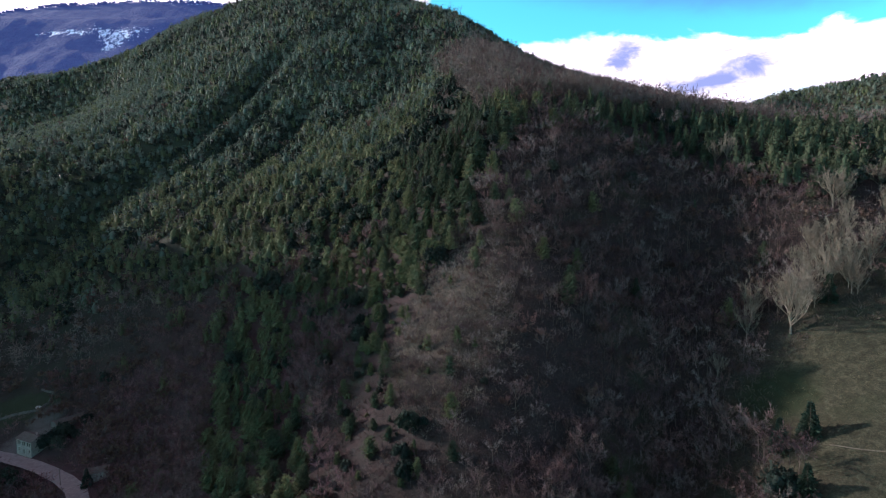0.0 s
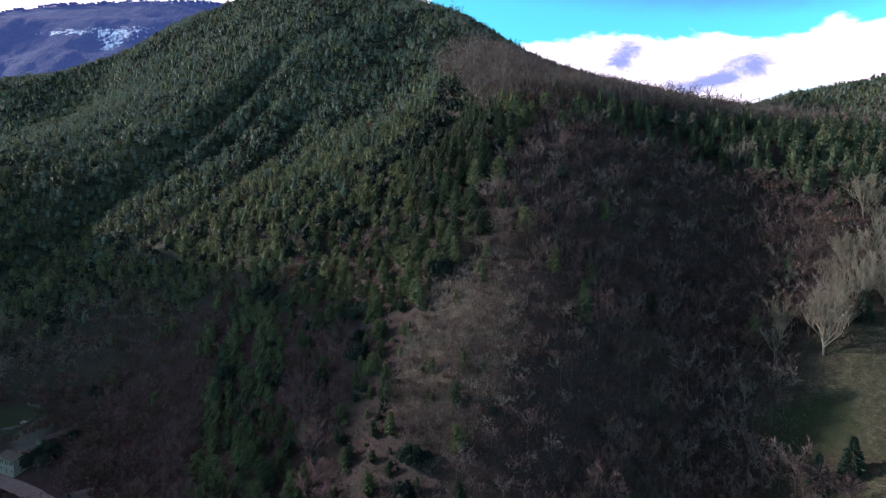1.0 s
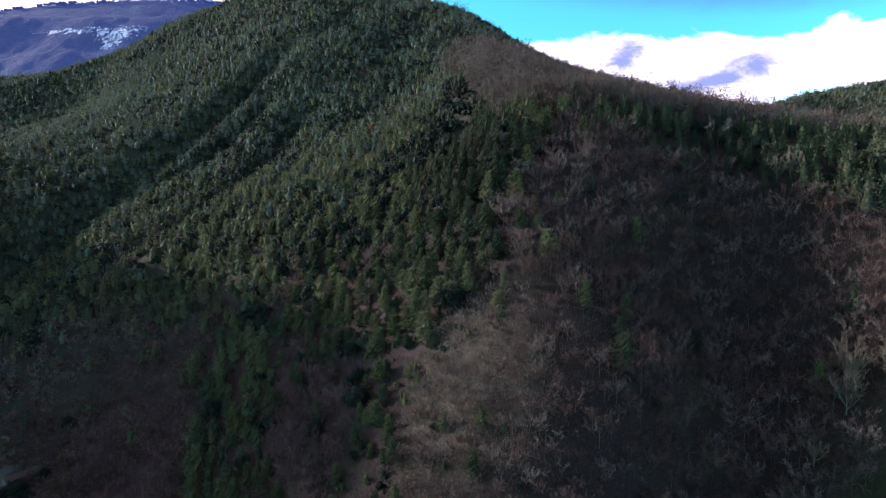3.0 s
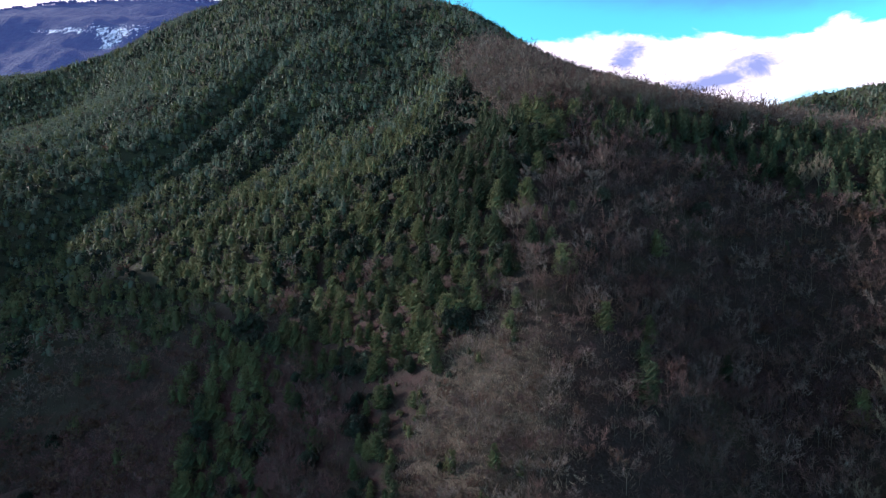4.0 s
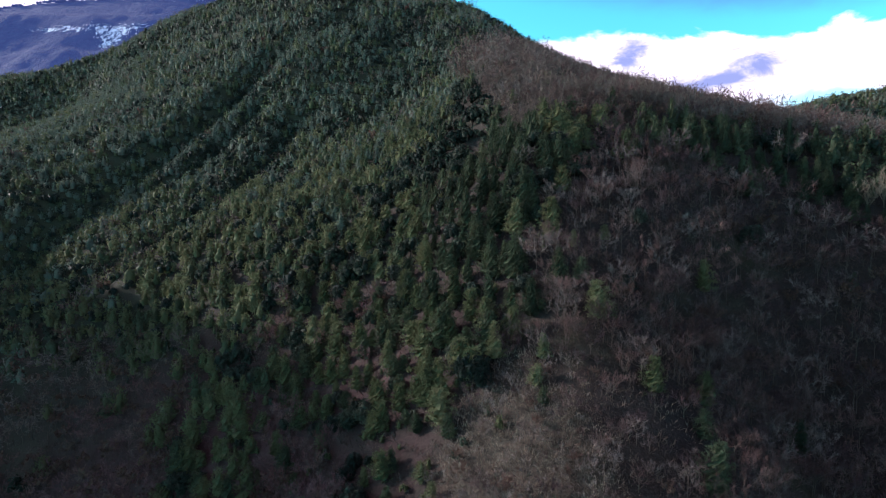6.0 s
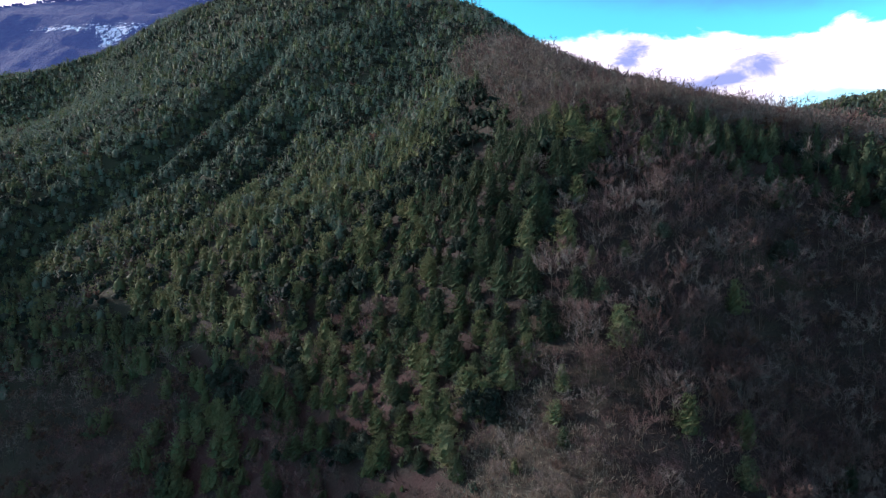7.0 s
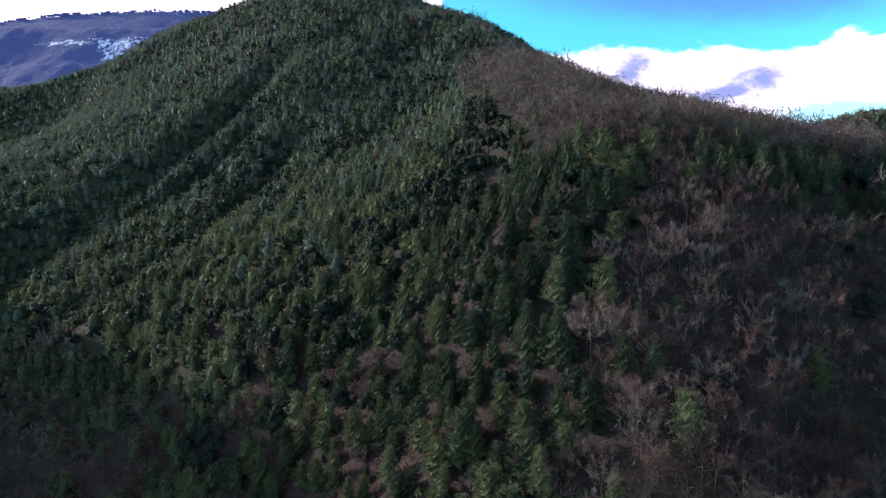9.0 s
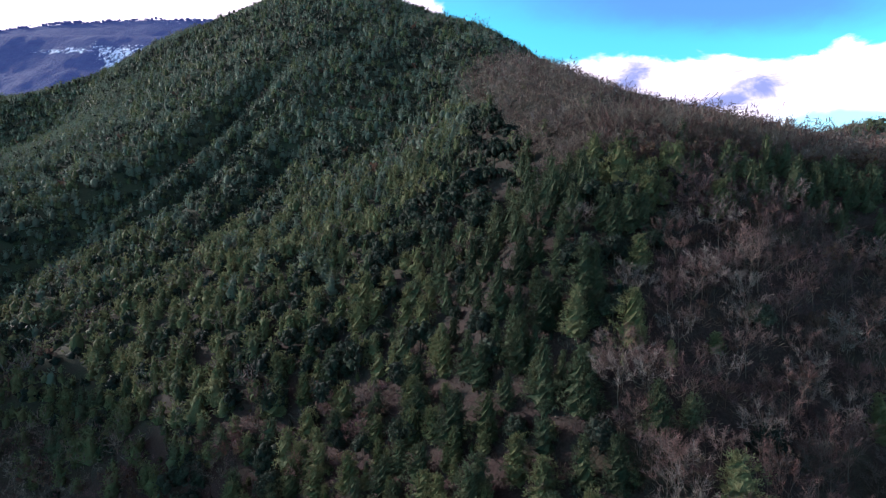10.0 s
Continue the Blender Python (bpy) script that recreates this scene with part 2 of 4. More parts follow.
# breaks of slope: rise, bearing, distance, softness
RAMPS = [
    (0.569, 1.405, 160.9, 79.5),
    (0.372, 1.028, 17.3, 96.1),
    (-0.347, 1.347, 346.9, 15.9),
    (-1.044, 1.014, 902.4, 305.4),
    (-0.152, -3.143, 425.7, 16.3),
]
# swells and hollows: height, x, y, two radii, turn
SWELLS = [
    (228.4, -258, 1219, 570, 280, 1.98),
    (47.5, 42, 543, 284, 64, 1.58),
    (-50.3, 98, 214, 53, 71, -0.23),
    (56.4, 616, 709, 425, 57, -1.56),
    (36.5, 59, 224, 138, 94, 0.14),
    (-38.2, -160, 548, 391, 118, 0.44),
    (41.8, 137, 457, 130, 264, -0.30),
    (-48.1, -246, 308, 223, 86, -0.47),
    (-79.1, 378, 571, 552, 261, 0.45),
    (165.0, -1000, 1090, 170, 631, 20.28),
    (-20.0, 48, 130, 30, 50, 0.0),
    (25.6, -814, 1082, 170, 170, 0.0),
    (26.5, -542, 674, 170, 170, 0.0),
    (12.3, 10, 303, 24, 24, 0.0),
    (8.0, 10, 162, 40, 40, 0.0),
    (-17.3, -182, 386, 40, 40, 0.0),
    (12.2, -534, 1014, 65, 65, 0.0),
    (-15.1, 10, 360, 24, 24, 0.0),
    (8.2, -134, 538, 170, 170, 0.0),
    (-5.6, 48, 245, 24, 24, 0.0),
    (6.1, 48, 188, 24, 24, 0.0),
    (2.6, -54, 322, 40, 40, 0.0),
    (22.9, -586, 754, 65, 65, 0.0),
    (3.9, 125, 188, 24, 24, 0.0),
    (-6.7, 68, 380, 24, 24, 0.0),
    (16.9, -898, 1066, 65, 65, 0.0),
    (14.3, -638, 1066, 65, 65, 0.0),
    (14.4, -482, 1014, 65, 65, 0.0),
    (-1.5, 90, 494, 65, 65, 0.0),
    (-3.8, -378, 962, 65, 65, 0.0),
    (-11.3, -638, 858, 65, 65, 0.0),
    (7.8, -28, 360, 24, 24, 0.0),
    (3.1, 106, 322, 24, 24, 0.0),
    (-4.5, 105, 455, 70, 60, 0.0),
    (-45.0, -690, 865, 120, 70, 0.4),
    (330.0, -660, 380, 150, 180, 0.0),  # unseen hill across the valley, added so that its shadow lies on the farm
]
# gullies down the flank: depth, half width, plan line
GULLIES = [
    (3.6, 17.0, ((26, 455), (15, 422), (-2, 404), (-22, 380), (-34, 360))),
    (20.0, 15.0, ((-196, 642), (-206, 621), (-219, 598), (-236, 567), (-257, 551), (-279, 532), (-304, 508), (-313, 465), (-322, 425))),
    (25.0, 18.0, ((-214, 705), (-229, 669), (-242, 642), (-267, 601), (-294, 570), (-310, 545), (-329, 518), (-340, 485), (-360, 440))),
    (13.0, 14.0, ((-156, 600), (-159, 572), (-166, 537), (-178, 508), (-190, 470), (-201, 461), (-227, 441), (-240, 415))),
    (14.0, 20.0, ((76, 168), (70, 140), (64, 95))),
    (8.0, 15.0, ((-115, 800), (-150, 768), (-215, 716), (-248, 665))),
    (42.0, 44.0, ((-830, 985), (-785, 962), (-725, 962), (-668, 958), (-622, 948))),
]


def swell_noise(x, y, seed, step):
    """Smooth value noise over the plan, -1 to 1."""
    rng = np.random.default_rng(seed)
    grid = rng.uniform(-1, 1, (64, 64))
    u, v = np.asarray(x, float) / step, np.asarray(y, float) / step
    i, j = np.floor(u).astype(int), np.floor(v).astype(int)
    a, b = u - i, v - j
    a, b = a * a * (3 - 2 * a), b * b * (3 - 2 * b)
    g = lambda m, n: grid[m % 64, n % 64]
    return (g(i, j) * (1 - a) + g(i + 1, j) * a) * (1 - b) + (g(i, j + 1) * (1 - a) + g(i + 1, j + 1) * a) * b


def line_distance(x, y, line):
    """Distance from plan points to a polyline."""
    best = np.full(np.shape(x), 1e9)
    for (ax, ay), (bx, by) in zip(line, line[1:]):
        dx, dy = bx - ax, by - ay
        s = np.clip(((x - ax) * dx + (y - ay) * dy) / (dx * dx + dy * dy), 0, 1)
        best = np.minimum(best, np.hypot(x - ax - s * dx, y - ay - s * dy))
    return best


def height(x, y):
    """The ground's height."""
    x, y = np.asarray(x, float), np.asarray(y, float)
    cx, cy = np.clip(x, -1600, 1500), np.clip(y, -500, 1700)
    h = VALLEY[0] + VALLEY[1] * cx + VALLEY[2] * cy
    for rise, bearing, far, soft in RAMPS:
        h = h + rise * soft * np.logaddexp(0, (np.cos(bearing) * cx + np.sin(bearing) * cy - far) / soft)
    for top, px, py, ra, rb, turn in SWELLS:
        c, s = np.cos(turn), np.sin(turn)
        a, b = (c * (cx - px) + s * (cy - py)) / ra, (-s * (cx - px) + c * (cy - py)) / rb
        h = h + top * np.exp(-a * a - b * b)
    for deep, half, line in GULLIES:
        h = h - deep * np.exp(-((line_distance(x, y, line) / half) ** 2))
    rough = 2.2 * swell_noise(x, y, 3, 34.0) + 0.9 * swell_noise(x, y, 4, 11.0) + 0.3 * swell_noise(x, y, 5, 4.3)
    yard = np.exp(-(((x + 205) / 45) ** 2) - ((y - 255) / 35) ** 2)
    h = h + rough * (1 - 0.9 * yard)
    out = np.clip((np.hypot(x + 100, y - 500) - 1300) / 900, 0, 1)
    out = out * out * (3 - 2 * out)
    return np.clip(h, -48, 700) * (1 - out) - 60 * out

# ---- tree shapes ----
class Shape:
    """Vertices, triangles and a material slot for each triangle."""
    def __init__(self):
        self.v, self.f, self.m, self.n = [], [], [], 0

    def add(self, verts, faces, slot):
        self.v.append(np.asarray(verts, float))
        self.f.append(np.asarray(faces, int) + self.n)
        self.m.append(np.full(len(faces), slot))
        self.n += len(verts)

    def arrays(self):
        return np.concatenate(self.v), np.concatenate(self.f), np.concatenate(self.m)


def limb(shape, line, radii, sides, slot):
    """A tapered stem along a line of points, closed to a tip."""
    line = np.asarray(line, float)
    rings = []
    for k, p in enumerate(line[:-1]):
        along = line[k + 1] - p
        along /= np.linalg.norm(along) + 1e-9
        side = np.cross(along, (0.31, 0.95, 0.05))
        side /= np.linalg.norm(side) + 1e-9
        other = np.cross(along, side)
        ang = np.arange(sides) * 2 * np.pi / sides
        rings.append(p + radii[k] * (np.cos(ang)[:, None] * side + np.sin(ang)[:, None] * other))
    verts = np.concatenate(rings + [line[-1:]])
    faces = []
    for k in range(len(rings) - 1):
        for s in range(sides):
            a, b = k * sides + s, k * sides + (s + 1) % sides
            faces += [(a, b, b + sides), (a, b + sides, a + sides)]
    last = (len(rings) - 1) * sides
    faces += [(last + s, last + (s + 1) % sides, len(verts) - 1) for s in range(sides)]
    shape.add(verts, faces, slot)


def sprays(shape, rng, base, aim, length, width, count, spread, slot, face=None, loose=0.4):
    """At each base, count pointed blades round the aim; face: which way their flat sides look."""
    base, aim = np.repeat(base, count, 0), np.repeat(aim, count, 0)
    way = aim + rng.normal(0, spread, aim.shape)
    way /= np.linalg.norm(way, axis=1)[:, None] + 1e-9
    flat = rng.normal(0, 1, way.shape)
    if face is not None:
        flat = np.repeat(face, count, 0) + flat * loose
        base = base + rng.normal(0, 0.3 * length, way.shape)
    side = np.cross(way, flat)
    side /= np.linalg.norm(side, axis=1)[:, None] + 1e-9
    size = rng.uniform(0.6, 1.25, (len(base), 1))
    ln, wd = length * size, width * size
    verts = np.stack([base - side * wd * 0.5, base + way * ln * 0.55 + side * wd, base + way * ln], 1).reshape(-1, 3)
    shape.add(verts, np.arange(len(verts)).reshape(-1, 3), slot)


def crown_core(shape, rng, rings, sides, slot, rough=0.2, lift=0.0, star=0.0):
    """The inner mass of a crown: uneven rings (x, y, z, radius) up to a tip; star: how far boughs stand out from the gaps between them."""
    verts, faces = [], []
    turn = rng.uniform(0, 6.28)
    for k, (x, y, z, r) in enumerate(rings[:-1]):
        ang = turn + k * 0.55 + np.arange(sides) * 6.283 / sides + rng.normal(0, 0.5 / sides, sides)
        reach = r * rng.uniform(1 - rough, 1 + rough, sides) * np.where(np.arange(sides) % 2, 1 - star, 1 + 0.35 * star)
        verts.append(np.stack([x + np.cos(ang) * reach, y + np.sin(ang) * reach, z + rng.normal(0, 0.14 * r, sides) + lift * reach], 1))
        if k:
            a = (k - 1) * sides
            for q in range(sides):
                b = (q + 1) % sides
                faces += [(a + q, a + b, a + sides + b), (a + q, a + sides + b, a + sides + q)]
    last = (len(rings) - 2) * sides
    faces += [(last + q, last + (q + 1) % sides, last + sides) for q in range(sides)]
    verts.append(np.array([rings[-1][:3]]))
    verts, faces = np.concatenate(verts), np.array(faces)
    if star > 0.28:
        verts, faces = verts[faces].reshape(-1, 3), np.arange(faces.size).reshape(-1, 3)
    shape.add(verts, faces, slot)


def pine_shape(seed, detail, tall=11.0, wide=2.6, low=0.1, point=0.8, level=0.2):
    """A mountain pine: straight stem, a full uneven cone, whorls of rising boughs with short needle sprays."""
    rng = np.random.default_rng(seed)
    s = Shape()
    bend = rng.normal(0, 0.12, 2)
    axis = lambda z: np.stack([bend[0] * (z / tall) ** 2 * 3, bend[1] * (z / tall) ** 2 * 3, z], -1)
    girth = lambda u: wide * (1.02 - u) ** point * (0.78 + 0.22 * min(1, (u + 0.1) * 4))
    if detail < 3:
        limb(s, axis(np.array([-0.8, tall * 0.35, tall * 0.7, tall * 0.985])), tall * np.array([0.017, 0.012, 0.006]), (6, 4, 3)[detail], 0)
    sides, count, fill = ((12, 10, 0.56), (9, 6, 0.64), (7, 4, 0.72), (5, 2, 0.8))[detail]
    heights = np.linspace(0.0, (0.93, 0.86, 0.7, 0.5)[detail], count)
    rings = [(*axis(np.array(tall * (low + (0.97 - low) * u))), fill * girth(u) * (1.1 if k % 2 else 0.82)) for k, u in enumerate(heights)]
    rings.append((*axis(np.array(tall * (0.9, 0.9, 0.88, 0.86)[detail])), 0))
    crown_core(s, rng, rings, sides, 1, (0.22, 0.22, 0.2, 0.18)[detail], (0.1, 0.1, 0.0, -0.05)[detail], (0.34, 0.3, 0.2, 0.0)[detail])
    whorls, arms, steps, blades = ((13, 8, 2, 11), (9, 7, 1, 10), (6, 6, 1, 5), (4, 5, 1, 2))[detail]
    length, width = ((0.58, 0.1), (0.82, 0.19), (1.15, 0.38), (1.45, 0.66))[detail]
    lean = rng.uniform(0, 6.28)
    base, aim, face = [], [], []
    for k in range(whorls):
        u = (k + rng.uniform(0, 0.7)) / whorls
        z = tall * (low + (0.95 - low) * u)
        reach = girth(u) * rng.uniform(0.85, 1.1)
        number = max(3, round(arms * (1.15 - 0.6 * u)))
        for a in range(number):
            ang = a * 6.283 / number + k * 1.9 + rng.normal(0, 0.3)
            r = reach * rng.uniform(0.75, 1.15) * (1 + 0.2 * np.cos(ang - lean))
            rise = level + 0.25 * u + rng.normal(0, 0.1)
            out_way = np.array([np.cos(ang), np.sin(ang), 0])
            root = axis(np.array(z))
            if detail == 0 and k % 3 == 0 and r > 0.8:
                limb(s, [root, root + out_way * r * 0.8 + (0, 0, rise * r * 0.8)], [0.045], 3, 0)
            for j in range(steps):
                w = 0.66 + 0.26 * j if steps > 1 else (0.9, 0.84, 0.84, 0.84)[detail]
                base.append(root + out_way * r * w + np.array((0, 0, rise * r * w)))
                aim.append(out_way * (0.75, 0.6, 0.5, 0.4)[detail] + np.array((0, 0, 0.42 + 0.5 * u)))
                face.append(out_way * 0.8 + (0, 0, 0.6))
    sprays(s, rng, np.array(base), np.array(aim), length, width, blades, (0.75, 0.7, 0.5, 0.35)[detail], 1, np.array(face), 0.55)
    tip = axis(np.array([tall * 0.86, tall * 0.91, tall * 0.95]))
    sprays(s, rng, tip, np.array([(0, 0, 1.0)] * 3), length * 0.9, width * 0.8, (5, 3, 2, 1)[detail], 0.3, 1)
    return s.arrays()


def fir_shape(seed, tall=9.0, wide=2.2):
    """A dense young fir: an even cone of flat drooping boughs, branched to the ground."""
    rng = np.random.default_rng(seed)
    s = Shape()
    limb(s, [(0, 0, -0.8), (0, 0, tall * 0.5), (0, 0, tall * 0.98)], [0.14, 0.08], 6, 0)
    base, aim, size = [], [], []
    for k in range(26):
        u = k / 26
        reach = wide * (1 - u) ** 0.92 + 0.12
        for a in range(9):
            ang = a * 0.698 + k * 0.41 + rng.normal(0, 0.12)
            way_out = np.array([np.cos(ang), np.sin(ang), 0])
            for w in (0.25, 0.62):
                base.append(way_out * reach * w * rng.uniform(0.85, 1.1) + (0, 0, tall * (0.03 + 0.93 * u) - 0.12 * reach * w))
                aim.append(way_out + (0, 0, -0.12 + 0.45 * u))
    base, aim = np.array(base), np.array(aim)
    for lo in range(3):
        pick = slice(lo * len(base) // 3, (lo + 1) * len(base) // 3)
        sprays(s, rng, base[pick], aim[pick], wide * (0.42, 0.32, 0.2)[lo], wide * (0.12, 0.1, 0.075)[lo], 3, 0.2, 1)
    sprays(s, rng, np.array([(0, 0, tall * 0.94)] * 3), np.array([(0, 0, 1.0)] * 3), 0.7, 0.08, 2, 0.12, 1)
    return s.arrays()


def oak_shape(seed, detail, tall=7.5, wide=3.2):
    """An evergreen oak: short forked stem and a lumpy dome of leaf clumps."""
    rng = np.random.default_rng(seed)
    s = Shape()
    if detail < 3:
        limb(s, [(0, 0, -0.8), (0.1, 0, tall * 0.3), (0.2, 0.1, tall * 0.75)], [0.22, 0.15], (6, 4, 3)[detail], 0)
    lumps = (18, 10, 6, 3)[detail]
    per, blades = ((24, 4), (13, 3), (7, 2), (4, 2))[detail]
    length, width = ((0.5, 0.26), (0.75, 0.4), (1.0, 0.55), (1.3, 0.75))[detail]
    base, aim = [], []
    for k in range(lumps):
        ang, up = k * 2.4 + rng.normal(0, 0.4), 1 - (k + rng.uniform(0, 0.8)) / lumps
        out_to = wide * 0.64 * np.sqrt(1 - 0.85 * up * up)
        mid = np.array([np.cos(ang) * out_to, np.sin(ang) * out_to, tall * (0.3 + 0.42 * up)])
        if detail == 0:
            limb(s, [(0.1, 0.05, tall * 0.32), mid], [0.07], 3, 0)
        size = wide * rng.uniform(0.34, 0.52) * (1, 1.05, 1.15, 1.3)[detail]
        zs = ((-0.55, 0.62), (-0.05, 0.95), (0.5, 0.8), (0.85, 0.0)) if detail < 3 else ((-0.6, 0.7), (0.2, 0.95), (0.85, 0.0))
        crown_core(s, rng, [(*(mid + (0, 0, q * size)), r * size * (0.72, 0.76, 0.8, 0.86)[detail]) for q, r in zs], (10, 8, 6, 5)[detail], 1, 0.25, 0, 0.25)
        d = rng.normal(0, 1, (per, 3))
        d[:, 2] = np.abs(d[:, 2]) * 0.9 - 0.25
        d /= np.linalg.norm(d, axis=1)[:, None]
        base.append(mid + d * size * rng.uniform(0.75, 1.0, (per, 1)))
        aim.append(d)
    sprays(s, rng, np.concatenate(base), np.concatenate(aim) * 0.5 + (0, 0, 0.3), length, width, blades, 0.5, 1, np.concatenate(aim), 0.4)
    return s.arrays()


def bare_shape(seed, detail, tall=8.0, wide=3.0, leafy=False, upright=0.85):
    """A leafless tree: short stem, spreading limbs, branches and a dome of fine twigs; leafy: dry leaves still on."""
    rng = np.random.default_rng(seed)
    s = Shape()
    fork = tall * rng.uniform(0.14, 0.28)
    lean = rng.normal(0, 0.03 * tall, 2)
    if detail < 3:
        limb(s, [(0, 0, -0.8), (lean[0] * 0.4, lean[1] * 0.4, fork), (lean[0], lean[1], tall * 0.7)], [tall * 0.013, tall * 0.008], (5, 3, 3)[detail], 0)
    limbs, subs, twigs, blades = ((9, 5, 6, 4), (6, 4, 4, 4), (5, 3, 3, 2), (4, 3, 2, 2))[detail]
    tl, tw = ((0.8, 0.03), (1.0, 0.06), (1.4, 0.12), (1.7, 0.22))[detail]
    tips, ways = [], []
    for k in range(limbs):
        ang = k * 2.4 + rng.normal(0, 0.3)
        w0 = k / limbs
        root = np.array([lean[0] * w0, lean[1] * w0, fork + tall * 0.42 * w0 * rng.uniform(0.7, 1.1)])
        out_way = np.array([np.cos(ang), np.sin(ang), 0])
        climb = rng.uniform(0.35, 1.0)
        reach = wide * np.sqrt(max(0.08, 1 - climb**2 * 0.9)) * rng.uniform(0.8, 1.1)
        end = root + out_way * reach + (0, 0, (tall * upright - root[2]) * climb)
        mid = root * 0.5 + end * 0.5 + out_way * reach * 0.1 + rng.normal(0, 0.18, 3)
        if detail < 2:
            limb(s, [root, mid, end], [tall * 0.0055, tall * 0.0032], 3, 0)
        for j in range(subs):
            w = 0.3 + 0.7 * (j + rng.uniform(0, 1)) / subs
            at = (mid * (1 - (w - 0.5) * 2) + end * (w - 0.5) * 2) if w > 0.5 else (root * (1 - 2 * w) + mid * 2 * w)
            go = out_way * rng.uniform(0.1, 0.8) + np.array([0, 0, rng.uniform(0.5, 1.2)]) + rng.normal(0, 0.35, 3)
            go /= np.linalg.norm(go)
            ln = tall * 0.15 * rng.uniform(0.6, 1.25)
            if detail == 0:
                limb(s, [at, at + go * ln], [0.024], 3, 1)
            q = np.linspace(0.2, 1.0, twigs)[:, None] if twigs > 1 else np.array([[0.5]])
            tips.append(at + go * ln * q)
            ways.append(np.repeat(go[None], twigs, 0))
    tips, ways = np.concatenate(tips), np.concatenate(ways)
    sprays(s, rng, tips, ways, tl, tw, blades, 0.6, 1)
    if leafy:
        sprays(s, rng, tips, ways, (0.36, 0.8, 1.3, 2.0)[detail], (0.15, 0.4, 0.65, 1.0)[detail], (2, 1, 1, 1)[detail], 0.9, 2)
    return s.arrays()


def fan_shape(seed, tall=10.0, wide=3.6):
    """A pale many-stemmed tree: limbs rise like a fan from low down, with dense upright twigs."""
    rng = np.random.default_rng(seed)
    s = Shape()
    limb(s, [(0, 0, -0.8), (0.1, 0, tall * 0.12), (0.15, 0.1, tall * 0.6)], [tall * 0.02, tall * 0.012], 6, 0)
    tips, ways = [], []
    for k in range(13):
        ang = k * 2.4 + rng.normal(0, 0.25)
        out_way = np.array([np.cos(ang), np.sin(ang), 0])
        root = np.array([0.1, 0.05, tall * rng.uniform(0.08, 0.3)])
        reach, top = wide * rng.uniform(0.25, 1.0), tall * rng.uniform(0.72, 1.0)
        end = root + out_way * reach + (0, 0, (top - root[2]) * (1.05 - 0.35 * reach / wide))
        mid = root * 0.5 + end * 0.5 + out_way * reach * 0.16 + rng.normal(0, 0.15, 3)
        limb(s, [root, mid, end], [tall * 0.008, tall * 0.005], 4, 0)
        for j in range(8):
            w = 0.25 + 0.75 * (j + rng.uniform(0, 1)) / 8
            at = (mid * (1 - (w - 0.5) * 2) + end * (w - 0.5) * 2) if w > 0.5 else (root * (1 - 2 * w) + mid * 2 * w)
            go = out_way * rng.uniform(-0.1, 0.55) + np.array([0, 0, rng.uniform(0.7, 1.2)]) + rng.normal(0, 0.28, 3)
            go /= np.linalg.norm(go)
            ln = tall * 0.13 * rng.uniform(0.6, 1.25)
            limb(s, [at, at + go * ln], [0.03], 3, 1)
            tips.append(at + go * ln * np.linspace(0.15, 0.9, 5)[:, None])
            ways.append(np.repeat(go[None], 5, 0))
    sprays(s, rng, np.concatenate(tips), np.concatenate(ways), 0.95, 0.036, 4, 0.38, 1)
    return s.arrays()


def scrub_shape(seed, tall=1.9, wide=1.25, count=16, stem=0.1):
    """A low thicket: a dome of thin stems."""
    rng = np.random.default_rng(seed)
    s = Shape()
    ang, r = rng.uniform(0, 6.28, count), wide * np.sqrt(rng.uniform(0, 1, count))
    up = rng.uniform(0.0, 0.55, count) * (1 - (r / wide) ** 2) * tall
    base = np.stack([np.cos(ang) * r * 0.8, np.sin(ang) * r * 0.8, up - 0.25], 1)
    aim = np.stack([np.cos(ang) * 0.7 * r / wide, np.sin(ang) * 0.7 * r / wide, np.full(count, 0.8)], 1)
    sprays(s, rng, base, aim, tall * 0.62, stem, 1, 0.35, 0)
    return s.arrays()


def mesh_from(name, v, f, m, mats):
    me = bpy.data.meshes.new(name)
    me.vertices.add(len(v))
    me.vertices.foreach_set("co", np.asarray(v, np.float32).ravel())
    me.loops.add(f.size)
    me.loops.foreach_set("vertex_index", f.astype(np.int32).ravel())
    me.polygons.add(len(f))
    me.polygons.foreach_set("loop_start", np.arange(len(f), dtype=np.int32) * 3)
    me.polygons.foreach_set("material_index", np.asarray(m, np.int32))
    for mat in mats:
        me.materials.append(mat)
    me.update(calc_edges=True)
    return me


def scatter(shapes, rows, rng, tints=1):
    """Joined copies of the shapes at rows of x, y, z, scale; each takes one of the crown's tints."""
    vs, fs, ms, n = [], [], [], 0
    pick = rng.integers(0, len(shapes), len(rows))
    for k, (v, f, m) in enumerate(shapes):
        mine = rows[pick == k]
        if not len(mine):
            continue
        ang = rng.uniform(0, 6.283, len(mine))
        c, s = np.cos(ang), np.sin(ang)
        tall = mine[:, 3] * rng.uniform(0.9, 1.12, len(mine))
        x = (v[None, :, 0] * c[:, None] - v[None, :, 1] * s[:, None]) * mine[:, 3, None] + mine[:, 0, None]
        y = (v[None, :, 0] * s[:, None] + v[None, :, 1] * c[:, None]) * mine[:, 3, None] + mine[:, 1, None]
        z = v[None, :, 2] * tall[:, None] + mine[:, 2, None]
        vs.append(np.stack([x, y, z], -1).reshape(-1, 3))
        fs.append((f[None] + (np.arange(len(mine)) * len(v))[:, None, None]).reshape(-1, 3) + n)
        tint = np.repeat(np.minimum(rng.integers(0, tints + 1, len(mine)) % tints, tints - 1), len(m))
